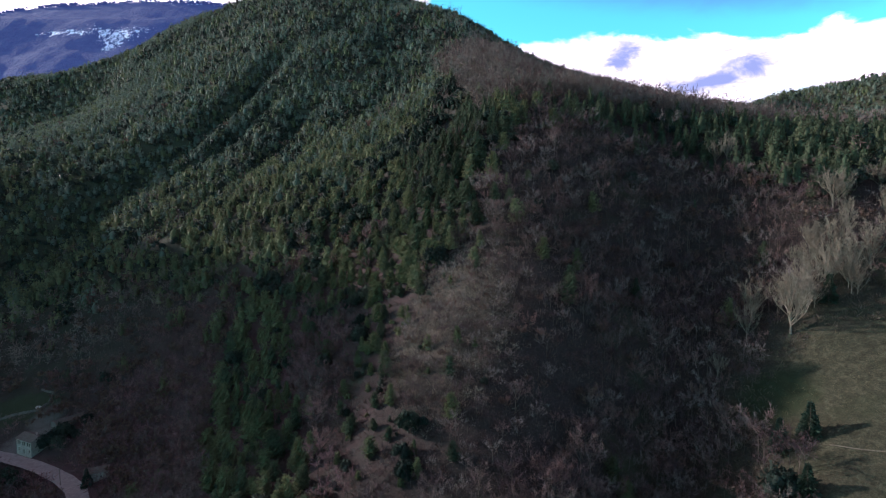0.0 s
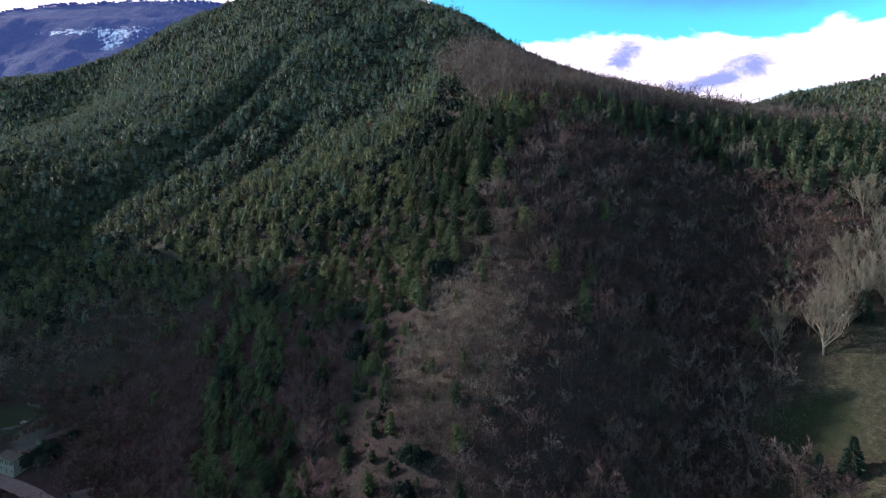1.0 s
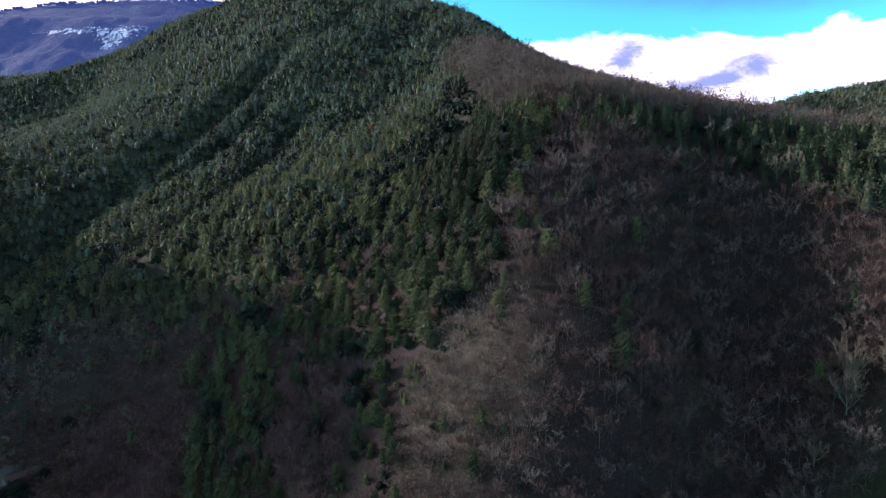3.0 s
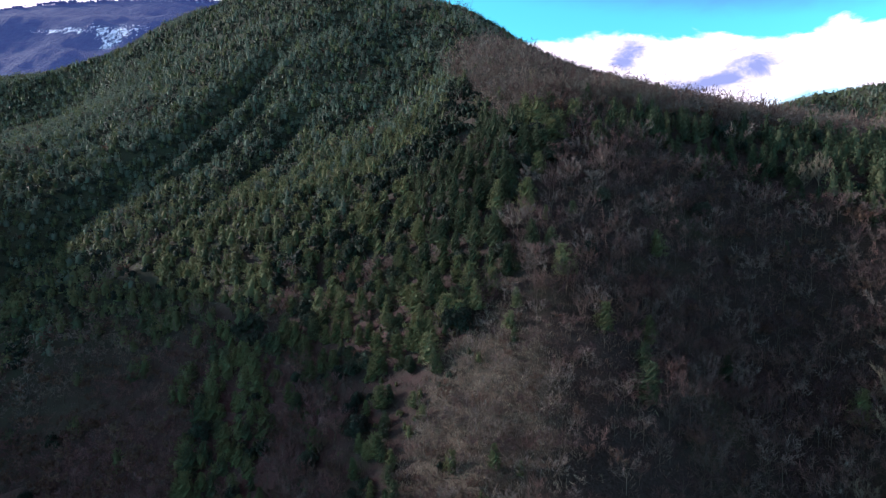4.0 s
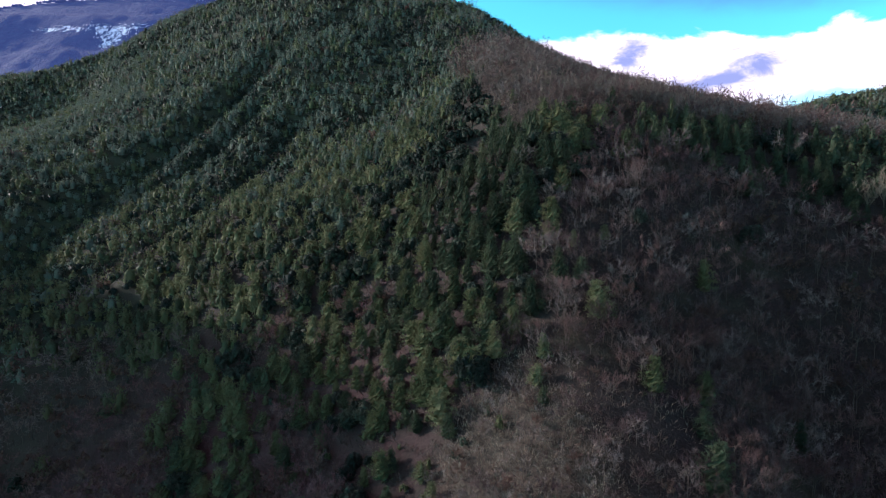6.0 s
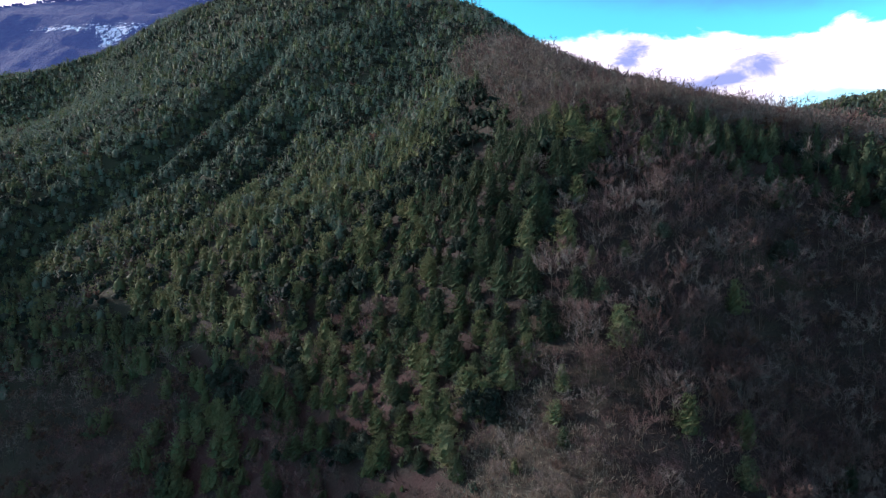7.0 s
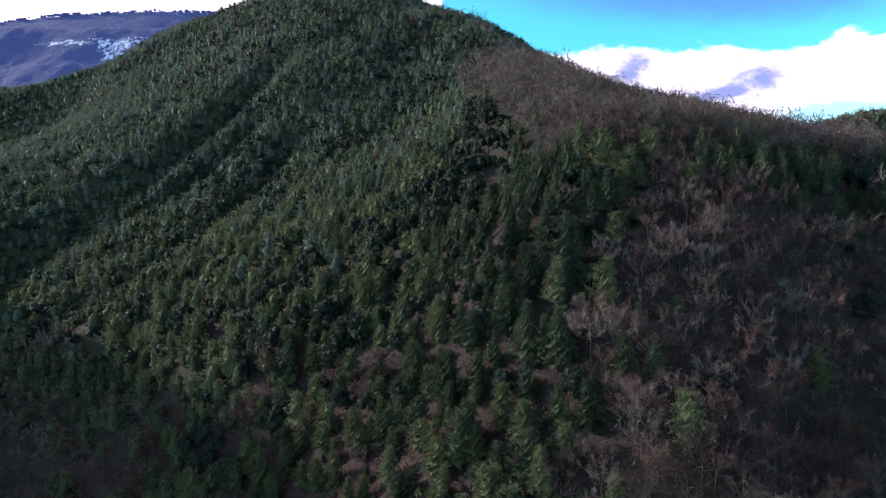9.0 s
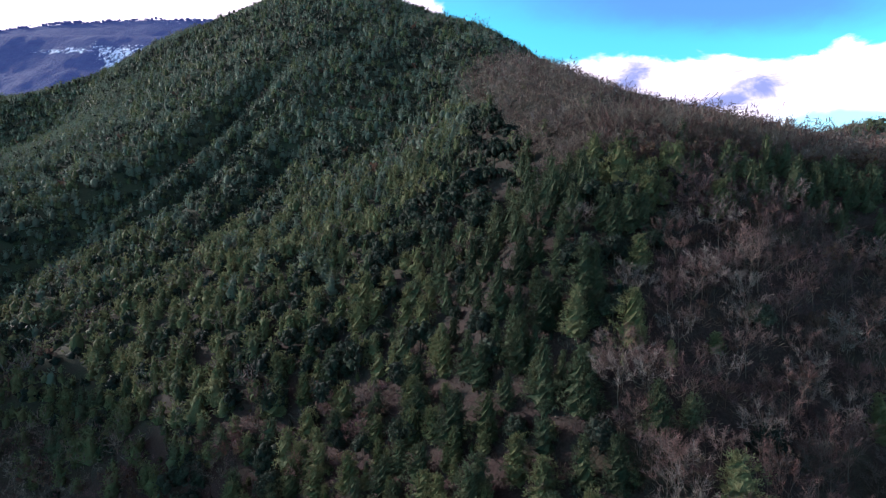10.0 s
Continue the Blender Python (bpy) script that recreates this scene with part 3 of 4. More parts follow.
        mm = np.tile(m, len(mine))
        ms.append(np.where(mm == 1, 1 + tint, np.where(mm > 1, mm + tints - 1, mm)))
        n += len(mine) * len(v)
    return np.concatenate(vs), np.concatenate(fs), np.concatenate(ms)


# ---- ground ----
def axis_steps(lo, hi, fine, a, b):
    """Grid lines: even between a and b, ever wider outside."""
    mid = list(np.arange(a, b + 0.1, fine))
    up, step = [b], fine
    while up[-1] < hi:
        step *= 1.12
        up.append(up[-1] + step)
    down, step = [a], fine
    while down[-1] > lo:
        step *= 1.12
        down.append(down[-1] - step)
    return np.array(down[:0:-1] + mid + up[1:])


gx, gy = axis_steps(-4700, 4700, 4.0, -330, 260), axis_steps(-4700, 4700, 4.0, 60, 560)
GX, GY = np.meshgrid(gx, gy, indexing="ij")
GZ = height(GX, GY)


def lie(x, y):
    """The height of the ground mesh itself."""
    x, y = np.atleast_1d(np.asarray(x, float)), np.atleast_1d(np.asarray(y, float))
    i = np.clip(np.searchsorted(gx, x) - 1, 0, len(gx) - 2)
    j = np.clip(np.searchsorted(gy, y) - 1, 0, len(gy) - 2)
    a, b = (x - gx[i]) / (gx[i + 1] - gx[i]), (y - gy[j]) / (gy[j + 1] - gy[j])
    return (GZ[i, j] * (1 - a) + GZ[i + 1, j] * a) * (1 - b) + (GZ[i, j + 1] * (1 - a) + GZ[i + 1, j + 1] * a) * b


def grid_mesh(name, X, Y, Z, mat):
    nx, ny = X.shape
    at = np.arange(nx * ny).reshape(nx, ny)
    a, b, c, d = at[:-1, :-1].ravel(), at[1:, :-1].ravel(), at[1:, 1:].ravel(), at[:-1, 1:].ravel()
    f = np.concatenate([np.stack([a, b, c], 1), np.stack([a, c, d], 1)])
    me = mesh_from(name, np.stack([X, Y, Z], -1).reshape(-1, 3), f, np.zeros(len(f)), [mat])
    me.polygons.foreach_set("use_smooth", np.ones(len(f), bool))
    return new(name, me)


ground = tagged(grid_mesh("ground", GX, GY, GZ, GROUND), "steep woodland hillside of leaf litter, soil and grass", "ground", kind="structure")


# ---- the distant mountain ----
def far_colour(node, calc, ramp, blend, noise_at, place):
    # distant woods in dark blues: haze put into the base colour
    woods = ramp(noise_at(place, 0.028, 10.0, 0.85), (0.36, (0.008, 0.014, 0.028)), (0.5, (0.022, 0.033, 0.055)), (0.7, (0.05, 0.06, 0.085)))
    xyz = node("ShaderNodeSeparateXYZ", {0: place})
    streak = noise_at(node("ShaderNodeVectorMath", {0: place, 1: (1.5, 1.5, 0.55)}, operation="MULTIPLY").outputs[0], 0.05, 8.0, 0.75, 0.8)
    spread = calc("MULTIPLY", calc("MAXIMUM", calc("SUBTRACT", xyz.outputs[2], 735.0), 5.0), 0.8)
    a = calc("DIVIDE", calc("ABSOLUTE", calc("SUBTRACT", xyz.outputs[0], -1352.0)), spread)
    bowl = calc("MINIMUM", calc("SUBTRACT", 1.0, a), calc("DIVIDE", calc("SUBTRACT", 895.0, xyz.outputs[2]), 60.0))
    a2 = calc("DIVIDE", calc("SUBTRACT", xyz.outputs[0], -1560.0), 190.0)
    b2 = calc("DIVIDE", calc("SUBTRACT", xyz.outputs[2], 862.0), 26.0)
    band = calc("SUBTRACT", 0.75, calc("SQRT", calc("ADD", calc("MULTIPLY", a2, a2), calc("MULTIPLY", b2, b2))))
    crest = calc("DIVIDE", calc("SUBTRACT", xyz.outputs[2], 1180.0), 60.0)
    bowl = calc("MINIMUM", bowl, calc("DIVIDE", calc("SUBTRACT", xyz.outputs[2], 752.0), 30.0))
    near_snow = calc("MAXIMUM", calc("MAXIMUM", bowl, band), crest)
    snow = calc("ADD", calc("MULTIPLY", calc("SUBTRACT", streak, 0.58), 7.0), calc("MULTIPLY", calc("MINIMUM", near_snow, 0.5), 1.2))
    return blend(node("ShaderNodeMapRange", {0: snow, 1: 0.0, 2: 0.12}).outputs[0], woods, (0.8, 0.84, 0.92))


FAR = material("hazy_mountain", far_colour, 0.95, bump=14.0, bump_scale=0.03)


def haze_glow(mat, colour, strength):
    """Emission standing in for air light in front of the far mountain, a faint even glow."""
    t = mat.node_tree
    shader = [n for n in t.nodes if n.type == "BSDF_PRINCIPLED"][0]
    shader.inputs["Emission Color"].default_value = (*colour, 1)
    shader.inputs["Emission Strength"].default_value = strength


# the mountain is no lamp; this blue emission imitates haze
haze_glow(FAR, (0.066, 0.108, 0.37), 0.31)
fx, fy = np.meshgrid(np.linspace(-4200, -150, 190), np.linspace(900, 3900, 130), indexing="ij")
up_y = fy - 0.06 * (fx + 1300)
rise = np.interp(up_y, (1000, 1071, 1458, 2020, 2230, 2420, 2650, 2850), (0.13, 0.2, 0.32, 0.46, 0.62, 0.79, 0.86, 1.0))
crest_z = 1194 - 0.075 * np.abs(fx + 1480) + 22 * swell_noise(fx, fy * 0, 11, 260) - 0.35 * np.clip(fx + 1050, 0, 2000)
fz = crest_z * rise - 700 * np.clip((up_y - 2850) / 900, 0, 1)
calm = np.clip(rise * 3 - 0.3, 0, 1) * np.clip((1.0 - rise) * 4, 0.12, 1)
for step, high in ((420, 46), (190, 22), (80, 9), (40, 5)):
    fz = fz + high * swell_noise(fx, fy, 20 + step, step) * calm
bowl = np.exp(-(((fx + 1395) / 150) ** 2) - ((fy - 2230) / 150) ** 2)
fz = fz - 30 * bowl
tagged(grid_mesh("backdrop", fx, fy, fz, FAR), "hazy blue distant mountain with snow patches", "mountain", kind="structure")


crest_rng = np.random.default_rng(77)
row = Shape()
line = np.argmax(fz, axis=1)
for k in range(len(fx)):
    if not -2700 < fx[k, 0] < -700:
        continue
    for _ in range(9 if swell_noise(fx[k, 0], 0.0, 71, 90) > -0.4 else 3):
        x, high = fx[k, 0] + crest_rng.uniform(-12, 12), crest_rng.uniform(6, 13)
        y, z, wide_of = fy[k, line[k]] + crest_rng.uniform(-30, 0), fz[k, line[k]] - 6.5, high * crest_rng.uniform(0.45, 0.8)
        crown_core(row, crest_rng, [(x, y, z, wide_of * 0.7), (x, y, z + high * 0.5, wide_of), (x, y, z + high, 0)], 5, 0, 0.3)
# the crest trees share the mountain's blue colour and glow as haze
v, f, m = row.arrays()
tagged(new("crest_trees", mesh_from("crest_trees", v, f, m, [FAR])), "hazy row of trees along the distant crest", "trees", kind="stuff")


# ---- woods ----
SPUR_Y, SPUR_X = (120, 160, 200, 213, 240, 268, 300, 330), (-16, -14, -13, 0, 20, 27, 43, 52)
LOW_X, LOW_Z = (-320, -289, -243, -189, -100, -40), (12, 17, 30, 44, 50, 44)
BAND_Y, BAND_X = (314, 349, 364, 417, 574, 687, 760), (46, 33, 23, 16, 2, -12, -30)
BELT_X, BELT_Y = (45, 85, 120, 147, 159, 170, 181, 230), (303, 298, 280, 263, 242, 229, 222, 212)
CREST_X, CREST_Y = (45, 70, 130, 158, 190, 300, 420), (318, 328, 326, 316, 322, 350, 540)
GREEN_STRIPS = ((18.0, ((-101, 322), (-97, 278), (-88, 238), (-67, 187), (-55, 150))), (8.0, ((-28, 226), (-28, 196), (-25, 160))))


def ellipse(x, y, cx, cy, ra, rb, turn=0.0):
    c, s = math.cos(turn), math.sin(turn)
    return np.hypot((c * (x - cx) + s * (y - cy)) / ra, (-s * (x - cx) + c * (y - cy)) / rb)


def evergreen(x, y, z):
    """How much of the wood is evergreen, about 0 to 1."""
    wob = 9 * swell_noise(x, y, 31, 28) + 5 * swell_noise(x, y, 32, 9)
    spur = np.interp(y, SPUR_Y, SPUR_X)
    e = np.ones(np.shape(x)) * 0.97
    low = 1 / (1 + np.exp((z - np.interp(x, LOW_X, LOW_Z) + 0.8 * wob) / 4))
    e = np.where(x < spur, e * (1 - 0.98 * low), e)
    right = 1 / (1 + np.exp(-(x + wob * 0.7 - spur) / 3.5))
    e = e * (1 - 0.98 * right * (y + 0.5 * wob < np.interp(x, BELT_X, BELT_Y)))
    upper = (x + 0.5 * wob > np.interp(y, BAND_Y, BAND_X)) & (y + 0.6 * wob > np.interp(x, CREST_X, CREST_Y)) & (y < 700 + 0.5 * x) & (x < 460)
    e = np.where(upper, 0.03 + 0.4 * (swell_noise(x, y, 33, 26) > 0.72), e)
    e = np.where((x > 160) & (y > 560) & (x < 425 + wob) & (y < 1100), 0.06, e)
    e = np.where((x > -60) & (x < 300 + 2 * wob) & (y + wob > 655 + 0.1 * x), 0.93, e)
    e = np.where((x > 425 + wob) & (y > 560), 0.9, e)
    e = np.where((x > 300) & (y > 320) & (y < 440), 0.2, e)
    for half, line in GREEN_STRIPS:
        e = np.where(line_distance(x, y, line) + 0.35 * wob < half, 0.93, e)
    for cx, cy, ra, rb, turn in ((6, 188, 20, 32, 0), (-84, 318, 14, 5, 1.0), (-38, 292, 11, 5, 0.9), (-215, 415, 26, 7, 0.8), (-150, 420, 16, 5, 0.9)):
        e = np.where(ellipse(x, y, cx, cy, ra, rb, turn) + 0.02 * wob < 1, 0.08, e)
    return e


def open_land(x, y):
    """Where no trees stand."""
    wob = 0.12 * swell_noise(x, y, 35, 14)
    clear = ellipse(x, y, 135.5, 149, 36.5, 37, 0.3) + wob < 1
    clear |= ellipse(x, y, 122, 116, 30, 30) + wob < 1
    clear |= ellipse(x, y, 101, 164, 9, 8) + wob < 1
    clear |= ellipse(x, y, 6, 206, 6, 3, 0.2) + wob < 1
    clear |= ellipse(x, y, -262, 311, 30, 13) < 1
    clear |= ellipse(x, y, -224, 282, 20, 13) + wob < 1
    clear |= ellipse(x, y, -214, 270, 16, 12) < 1
    clear |= line_distance(x, y, ROAD) < 6.5
    clear |= ellipse(x, y, -155, 232, 11, 9) < 1
    clear |= ellipse(x, y, -186, 252, 16, 8, -0.6) < 1
    clear |= ellipse(x, y, -590, 890, 14, 16) < 1
    return clear


# trees that stand out: kind, x, y, size
NOTABLE = [
    ("fir", 105.8, 146.5, 1.0), ("fir", 97.5, 147.0, 0.95), ("fir", 93.5, 129.5, 0.9), ("fir", 140.5, 188.0, 1.0),
    ("pale", 124.5, 184.0, 1.8), ("pale", 128.5, 187.0, 1.6), ("pale", 131.0, 191.0, 1.5), ("pale", 138.0, 195.0, 1.4), ("pale", 147.0, 199.0, 1.5), ("pale", 156.0, 205.0, 1.5),
    ("pale", 150.3, 277.0, 1.25), ("pale", 143.5, 276.0, 1.0), ("pale", 99.0, 184.0, 0.75), ("pale", 165.0, 213.0, 1.0), ("pale", 150.0, 187.0, 0.8),
    ("pine", 26.4, 261.0, 1.1), ("pine", 15.6, 268.3, 1.2), ("pine", 43.2, 257.3, 0.5), ("pine", 33.5, 228.6, 1.05), ("pine", 48.5, 333.0, 1.25), ("pine", 62.3, 295.8, 1.1), ("bare", 63.8, 254.8, 1.1), ("bare", 52.7, 262.7, 1.2),
    ("pine", 72.3, 248.6, 0.8), ("pine", 32.9, 255.3, 0.55), ("pine", 47.2, 190.3, 1.0), ("pine", 41.7, 209.3, 0.85), ("pine", 50.5, 202.0, 0.75), ("pine", 34.0, 278.0, 0.9),
    ("oak", 24.4, 268.8, 1.05), ("oak", 56.2, 263.8, 1.05), ("oak", 15.1, 245.3, 0.9), ("bare", 48.3, 242.3, 1.2), ("bare", 66.1, 259.3, 1.05), ("bare", 40.2, 262.3, 0.8), ("pine", 32.2, 244.3, 0.75), ("pine", -6.7, 275.3, 1.0), ("pine", -63.5, 320.8, 1.05), ("pine", 56.1, 213.1, 0.7),
    ("oak", -207.0, 247.0, 1.25), ("oak", -200.0, 242.0, 1.1), ("oak", -213.0, 252.0, 1.1), ("oak", -185.0, 231.5, 0.5), ("oak", -201.0, 274.0, 0.85), ("oak", -197.0, 280.0, 0.75), ("oak", -203.0, 283.5, 0.7), ("oak", -196.0, 288.0, 0.8), ("bare", -194.0, 271.0, 0.8), ("bare", -191.0, 277.0, 0.8),
    ("fir", -158.0, 230.0, 0.8), ("oak", -204.0, 281.0, 1.6), ("oak", -207.5, 275.0, 1.35), ("oak", -202.0, 274.0, 1.3),
]
pale = random.Random(8)
for _ in range(60):
    px, py = pale.uniform(112, 195), pale.uniform(183, 245)
    if py > 176 + 0.32 * (px - 115) and py < 196 + 0.62 * (px - 115) and len(NOTABLE) < 88:
        NOTABLE.append(("pale", px, py, pale.uniform(0.8, 1.5)))
ROAD = ((-330, 303), (-270, 292), (-235.5, 277.3), (-223, 271.5), (-208, 263.5), (-193, 254.5), (-181, 245.5), (-162, 228.5), (-142, 203), (-122, 170))
rng = np.random.default_rng(12)
BOX = (-820, 900, -60, 1250)


def stand(x0, x1, y0, y1, step):
    x, y = np.meshgrid(np.arange(x0, x1, step), np.arange(y0, y1, step), indexing="ij")
    x, y = x + rng.uniform(-0.48, 0.48, x.shape) * step, y + rng.uniform(-0.48, 0.48, y.shape) * step
    return x.ravel(), y.ravel()


def wood_rows():
    """Plan places of all trees: dense near the flown line, sparser far away."""
    parts = []
    x, y = stand(-330, 260, 90, 430, 5.6)
    parts.append((x, y, np.full(len(x), 1.18)))
    x, y = stand(-230, 170, 95, 330, 6.8)
    bare_only = evergreen(x, y, lie(x, y)) < 0.5
    parts.append((x[bare_only], y[bare_only], np.full(bare_only.sum(), 1.1)))
    x, y = stand(0, 200, 330, 620, 5.6)
    bare_only = evergreen(x, y, lie(x, y)) < 0.5
    parts.append((x[bare_only], y[bare_only], np.full(bare_only.sum(), 1.12)))
    x, y = stand(-560, 460, -40, 760, 5.9)
    keep = ~((x > -330) & (x < 260) & (y > 90) & (y < 430))
    parts.append((x[keep], y[keep], np.full(keep.sum(), 1.1)))
    x, y = stand(-1250, 1000, 150, 1120, 6.9)
    keep = ~((x > -560) & (x < 460) & (y < 760)) & (np.abs(x) < y * 0.95 + 60)
    parts.append((x[keep], y[keep], np.full(keep.sum(), 1.1)))
    x, y = stand(-420, -120, 400, 760, 5.6)
    keep = np.min([line_distance(x, y, line) / half for deep, half, line in GULLIES[1:4]], axis=0) < 1.3
    parts.append((x[keep], y[keep], np.full(keep.sum(), 0.95)))
    x, y = stand(-1250, -430, 760, 1120, 7.5)
    keep = np.abs(x) < y * 0.95 + 60
    parts.append((x[keep], y[keep], np.full(keep.sum(), 1.15)))
    return [np.concatenate(c) for c in zip(*parts)]


tx, ty, ts = wood_rows()
lee = (lie(tx, ty + 25) - lie(tx, ty)) / 25 < -0.12  # the far side of the crest
keep = ~open_land(tx, ty) & (np.abs(tx + 5) < 0.84 * ty + 45) & (ty > 95) & ~(lee & (ty > 450) & (tx > 0))
for kind, nx, ny, ns in NOTABLE:
    keep &= np.hypot(tx - nx, (ty - ny) + 1.5) > 4.0
tx, ty, ts = tx[keep], ty[keep], ts[keep]
tz = lie(tx, ty)
ever = evergreen(tx, ty, tz)
thick = rng.uniform(0, 1, len(tx)) > 0.10 * (ever > 0.5) * (np.hypot(tx - 15, ty - 220) < 260) * (1 + 0.8 * swell_noise(tx, ty, 44, 17))
tx, ty, ts, tz, ever = tx[thick], ty[thick], ts[thick], tz[thick], ever[thick]
dice = rng.uniform(0, 1, len(tx))
is_ever = dice < ever
gully = np.min([line_distance(tx, ty, line) / half for deep, half, line in GULLIES[:4]], axis=0)
round_share = np.clip(0.10 + 0.35 * np.exp(-(gully / 1.3) ** 2) + 0.85 * np.exp(-((line_distance(tx, ty, GULLIES[0][2][:4]) / 32) ** 4)) + 0.35 * (swell_noise(tx, ty, 41, 45) > 0.35), 0, 0.88)
is_oak = is_ever & (rng.uniform(0, 1, len(tx)) < round_share)
is_pine = is_ever & ~is_oak
is_russet = ~is_ever & (rng.uniform(0, 1, len(tx)) < 0.09 + 0.12 * (swell_noise(tx, ty, 42, 40) > 0.3) + 0.15 * (tx < -95) + 0.12 * (tx < -35) - 0.16 * (ty > 330))
is_bare = ~is_ever & ~is_russet
size = ts * np.clip(rng.normal(0.95, 0.24, len(tx)), 0.4, 1.5)
small_brush = ellipse(tx, ty, 5, 180, 45, 45) < 1
# stands drawn in shade by darker needles: the belt and beside the gully
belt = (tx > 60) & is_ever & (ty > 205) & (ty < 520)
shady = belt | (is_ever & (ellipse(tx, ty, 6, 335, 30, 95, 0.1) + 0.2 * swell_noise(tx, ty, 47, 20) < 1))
size = np.where(belt & (ty > np.interp(tx, CREST_X, CREST_Y) - 45), size * 0.8, np.where((tx > 45) & (ty > 300) & is_ever, size * 0.88, size))
size = np.where(is_ever & (ellipse(tx, ty, -62, 200, 50, 90) < 1), size * 0.8, size)
size = np.where(small_brush, size * np.where(is_ever, 0.7, 0.6), size)
size = np.where(is_ever & (tx > 30) & (tx < 330) & (ty > 340), size * 0.75, size)
size = np.where(~is_ever & (tx > 55) & (ty > 380), size * 0.8, size)
near = np.hypot(tx - 15, ty - np.clip(ty, 150, 235))
level_of = np.where(near < 60, 0, np.where(near < 140, 1, np.where(near < 270, 2, 3)))
# the trees that are things of their own: a stretch of hillside below and beside the flown line
stretch = (tx > -70) & (tx < 140) & (ty > 140) & (ty < 300)
order = np.argsort(np.hypot((tx - 30) / 1.2, ty - 215))
single = np.zeros(len(tx), bool)
for kind, most in ((is_pine, 300), (is_oak, 70), (is_russet, 90), (is_bare, 300)):
    mine = [k for k in order if kind[k] and stretch[k]][:most]
    single[mine] = True
rows_of = lambda pick: np.stack([tx[pick], ty[pick], tz[pick] - 0.1, size[pick]], 1)

SHAPES = {
    "pine": [[pine_shape(100 + k + 10 * d, d, (8.4, 9.4, 8.8, 10.2, 7.6, 9.6)[k] * (1, 0.97, 0.86, 0.76)[d], (3.2, 3.6, 3.4, 3.8, 2.9, 3.0)[k] * (1, 1, 0.93, 0.9)[d], 0.04 + 0.04 * (k % 3), (0.5, 0.6, 0.45, 0.68, 0.52, 0.8)[k]) for k in range(6)] for d in range(4)],
    "oak": [[oak_shape(200 + k + 10 * d, d, 6.0 + 0.5 * k, 2.8 + 0.3 * k) for k in range(4)] for d in range(4)],
    "bare": [[bare_shape(300 + k + 10 * d, d, 7.2 + 0.5 * k, 3.1 + 0.2 * k) for k in range(8)] for d in range(4)],
    "russet": [[bare_shape(400 + k + 10 * d, d, 5.8 + 0.5 * k, 2.5 + 0.25 * k, True) for k in range(3)] for d in range(4)],
}
SLOTS = {"pine": [BARK, *NEEDLES], "oak": [BARK, *OAKLEAF], "bare": [BARK, TWIGS[2], TWIGS[0], TWIGS[1], TWIGS[3]], "spruce": [BARK, SHADED_SPRUCE, NEEDLES[1]], "upper": [BARK, TAN, TWIGS[3], TWIGS[1]], "far_pine": [BARK, HAZED_NEEDLES, NEEDLES[2]], "valley": [BARK, *VALLEY_TWIGS, TWIGS[0]], "russet": [BARK, TWIGS[1], RUSSET], "fir": [BARK, FIR], "pale": [PALE, PALE]}
TINTS = {"pine": len(NEEDLES), "oak": len(OAKLEAF), "bare": len(TWIGS), "russet": 1, "fir": 1, "pale": 1}
# pines beyond here take the needle colour with haze in it
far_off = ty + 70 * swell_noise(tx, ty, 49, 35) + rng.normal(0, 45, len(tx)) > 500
upper_wood = is_bare & (ty > 330)
valley = is_bare & (tx < -30 + 8 * swell_noise(tx, ty, 48, 15)) & (ty <= 330)
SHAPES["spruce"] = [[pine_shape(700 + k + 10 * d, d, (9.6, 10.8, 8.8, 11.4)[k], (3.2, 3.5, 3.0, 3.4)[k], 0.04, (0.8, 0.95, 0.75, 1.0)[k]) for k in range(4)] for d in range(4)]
SHAPES["far_pine"], SHAPES["upper"], SHAPES["valley"] = SHAPES["pine"], SHAPES["bare"], SHAPES["bare"]
TINTS["spruce"], TINTS["far_pine"], TINTS["upper"], TINTS["valley"] = 2, 2, 3, 3
WOODS = (("spruce", is_pine & shady, "spruce_wood", "dark conifers in a belt below the crest and beside the gully, shade put into the needles"),
         ("upper", upper_wood, "upper_wood", "pale grey-brown leafless wood on the upper slope"),
         ("far_pine", is_pine & ~shady & far_off, "far_pine_wood", "blue-green pine wood high on the mountain, haze put into the colour"),
         ("valley", is_bare & valley, "valley_wood", "plum-brown leafless wood low in the valley"),
         ("pine", is_pine & ~shady & ~far_off, "pine_wood", "dense dark green pine wood covering the slope"),
         ("oak", is_oak, "evergreen_oak_wood", "dark rounded evergreen oaks among the pines"),
         ("bare", is_bare & ~upper_wood & ~valley, "bare_wood", "leafless brown and grey winter wood on the slope"),
         ("russet", is_russet, "russet_oak_wood", "oaks with dry russet leaves among bare trees"))
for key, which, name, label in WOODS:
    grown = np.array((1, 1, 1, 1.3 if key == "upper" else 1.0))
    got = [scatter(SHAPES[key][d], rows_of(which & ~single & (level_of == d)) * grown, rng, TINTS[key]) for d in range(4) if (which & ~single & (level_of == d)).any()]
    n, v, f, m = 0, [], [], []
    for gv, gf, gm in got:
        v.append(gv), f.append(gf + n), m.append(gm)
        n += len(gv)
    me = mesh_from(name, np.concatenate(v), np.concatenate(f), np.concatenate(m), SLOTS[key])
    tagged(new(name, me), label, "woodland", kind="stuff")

# low brush under the bare trees and on the open knoll
bx, by = stand(-200, 190, 120, 330, 2.5)
bz = lie(bx, by)
brush_share = np.clip(1.0 - 0.2 * evergreen(bx, by, bz), 0, 1)
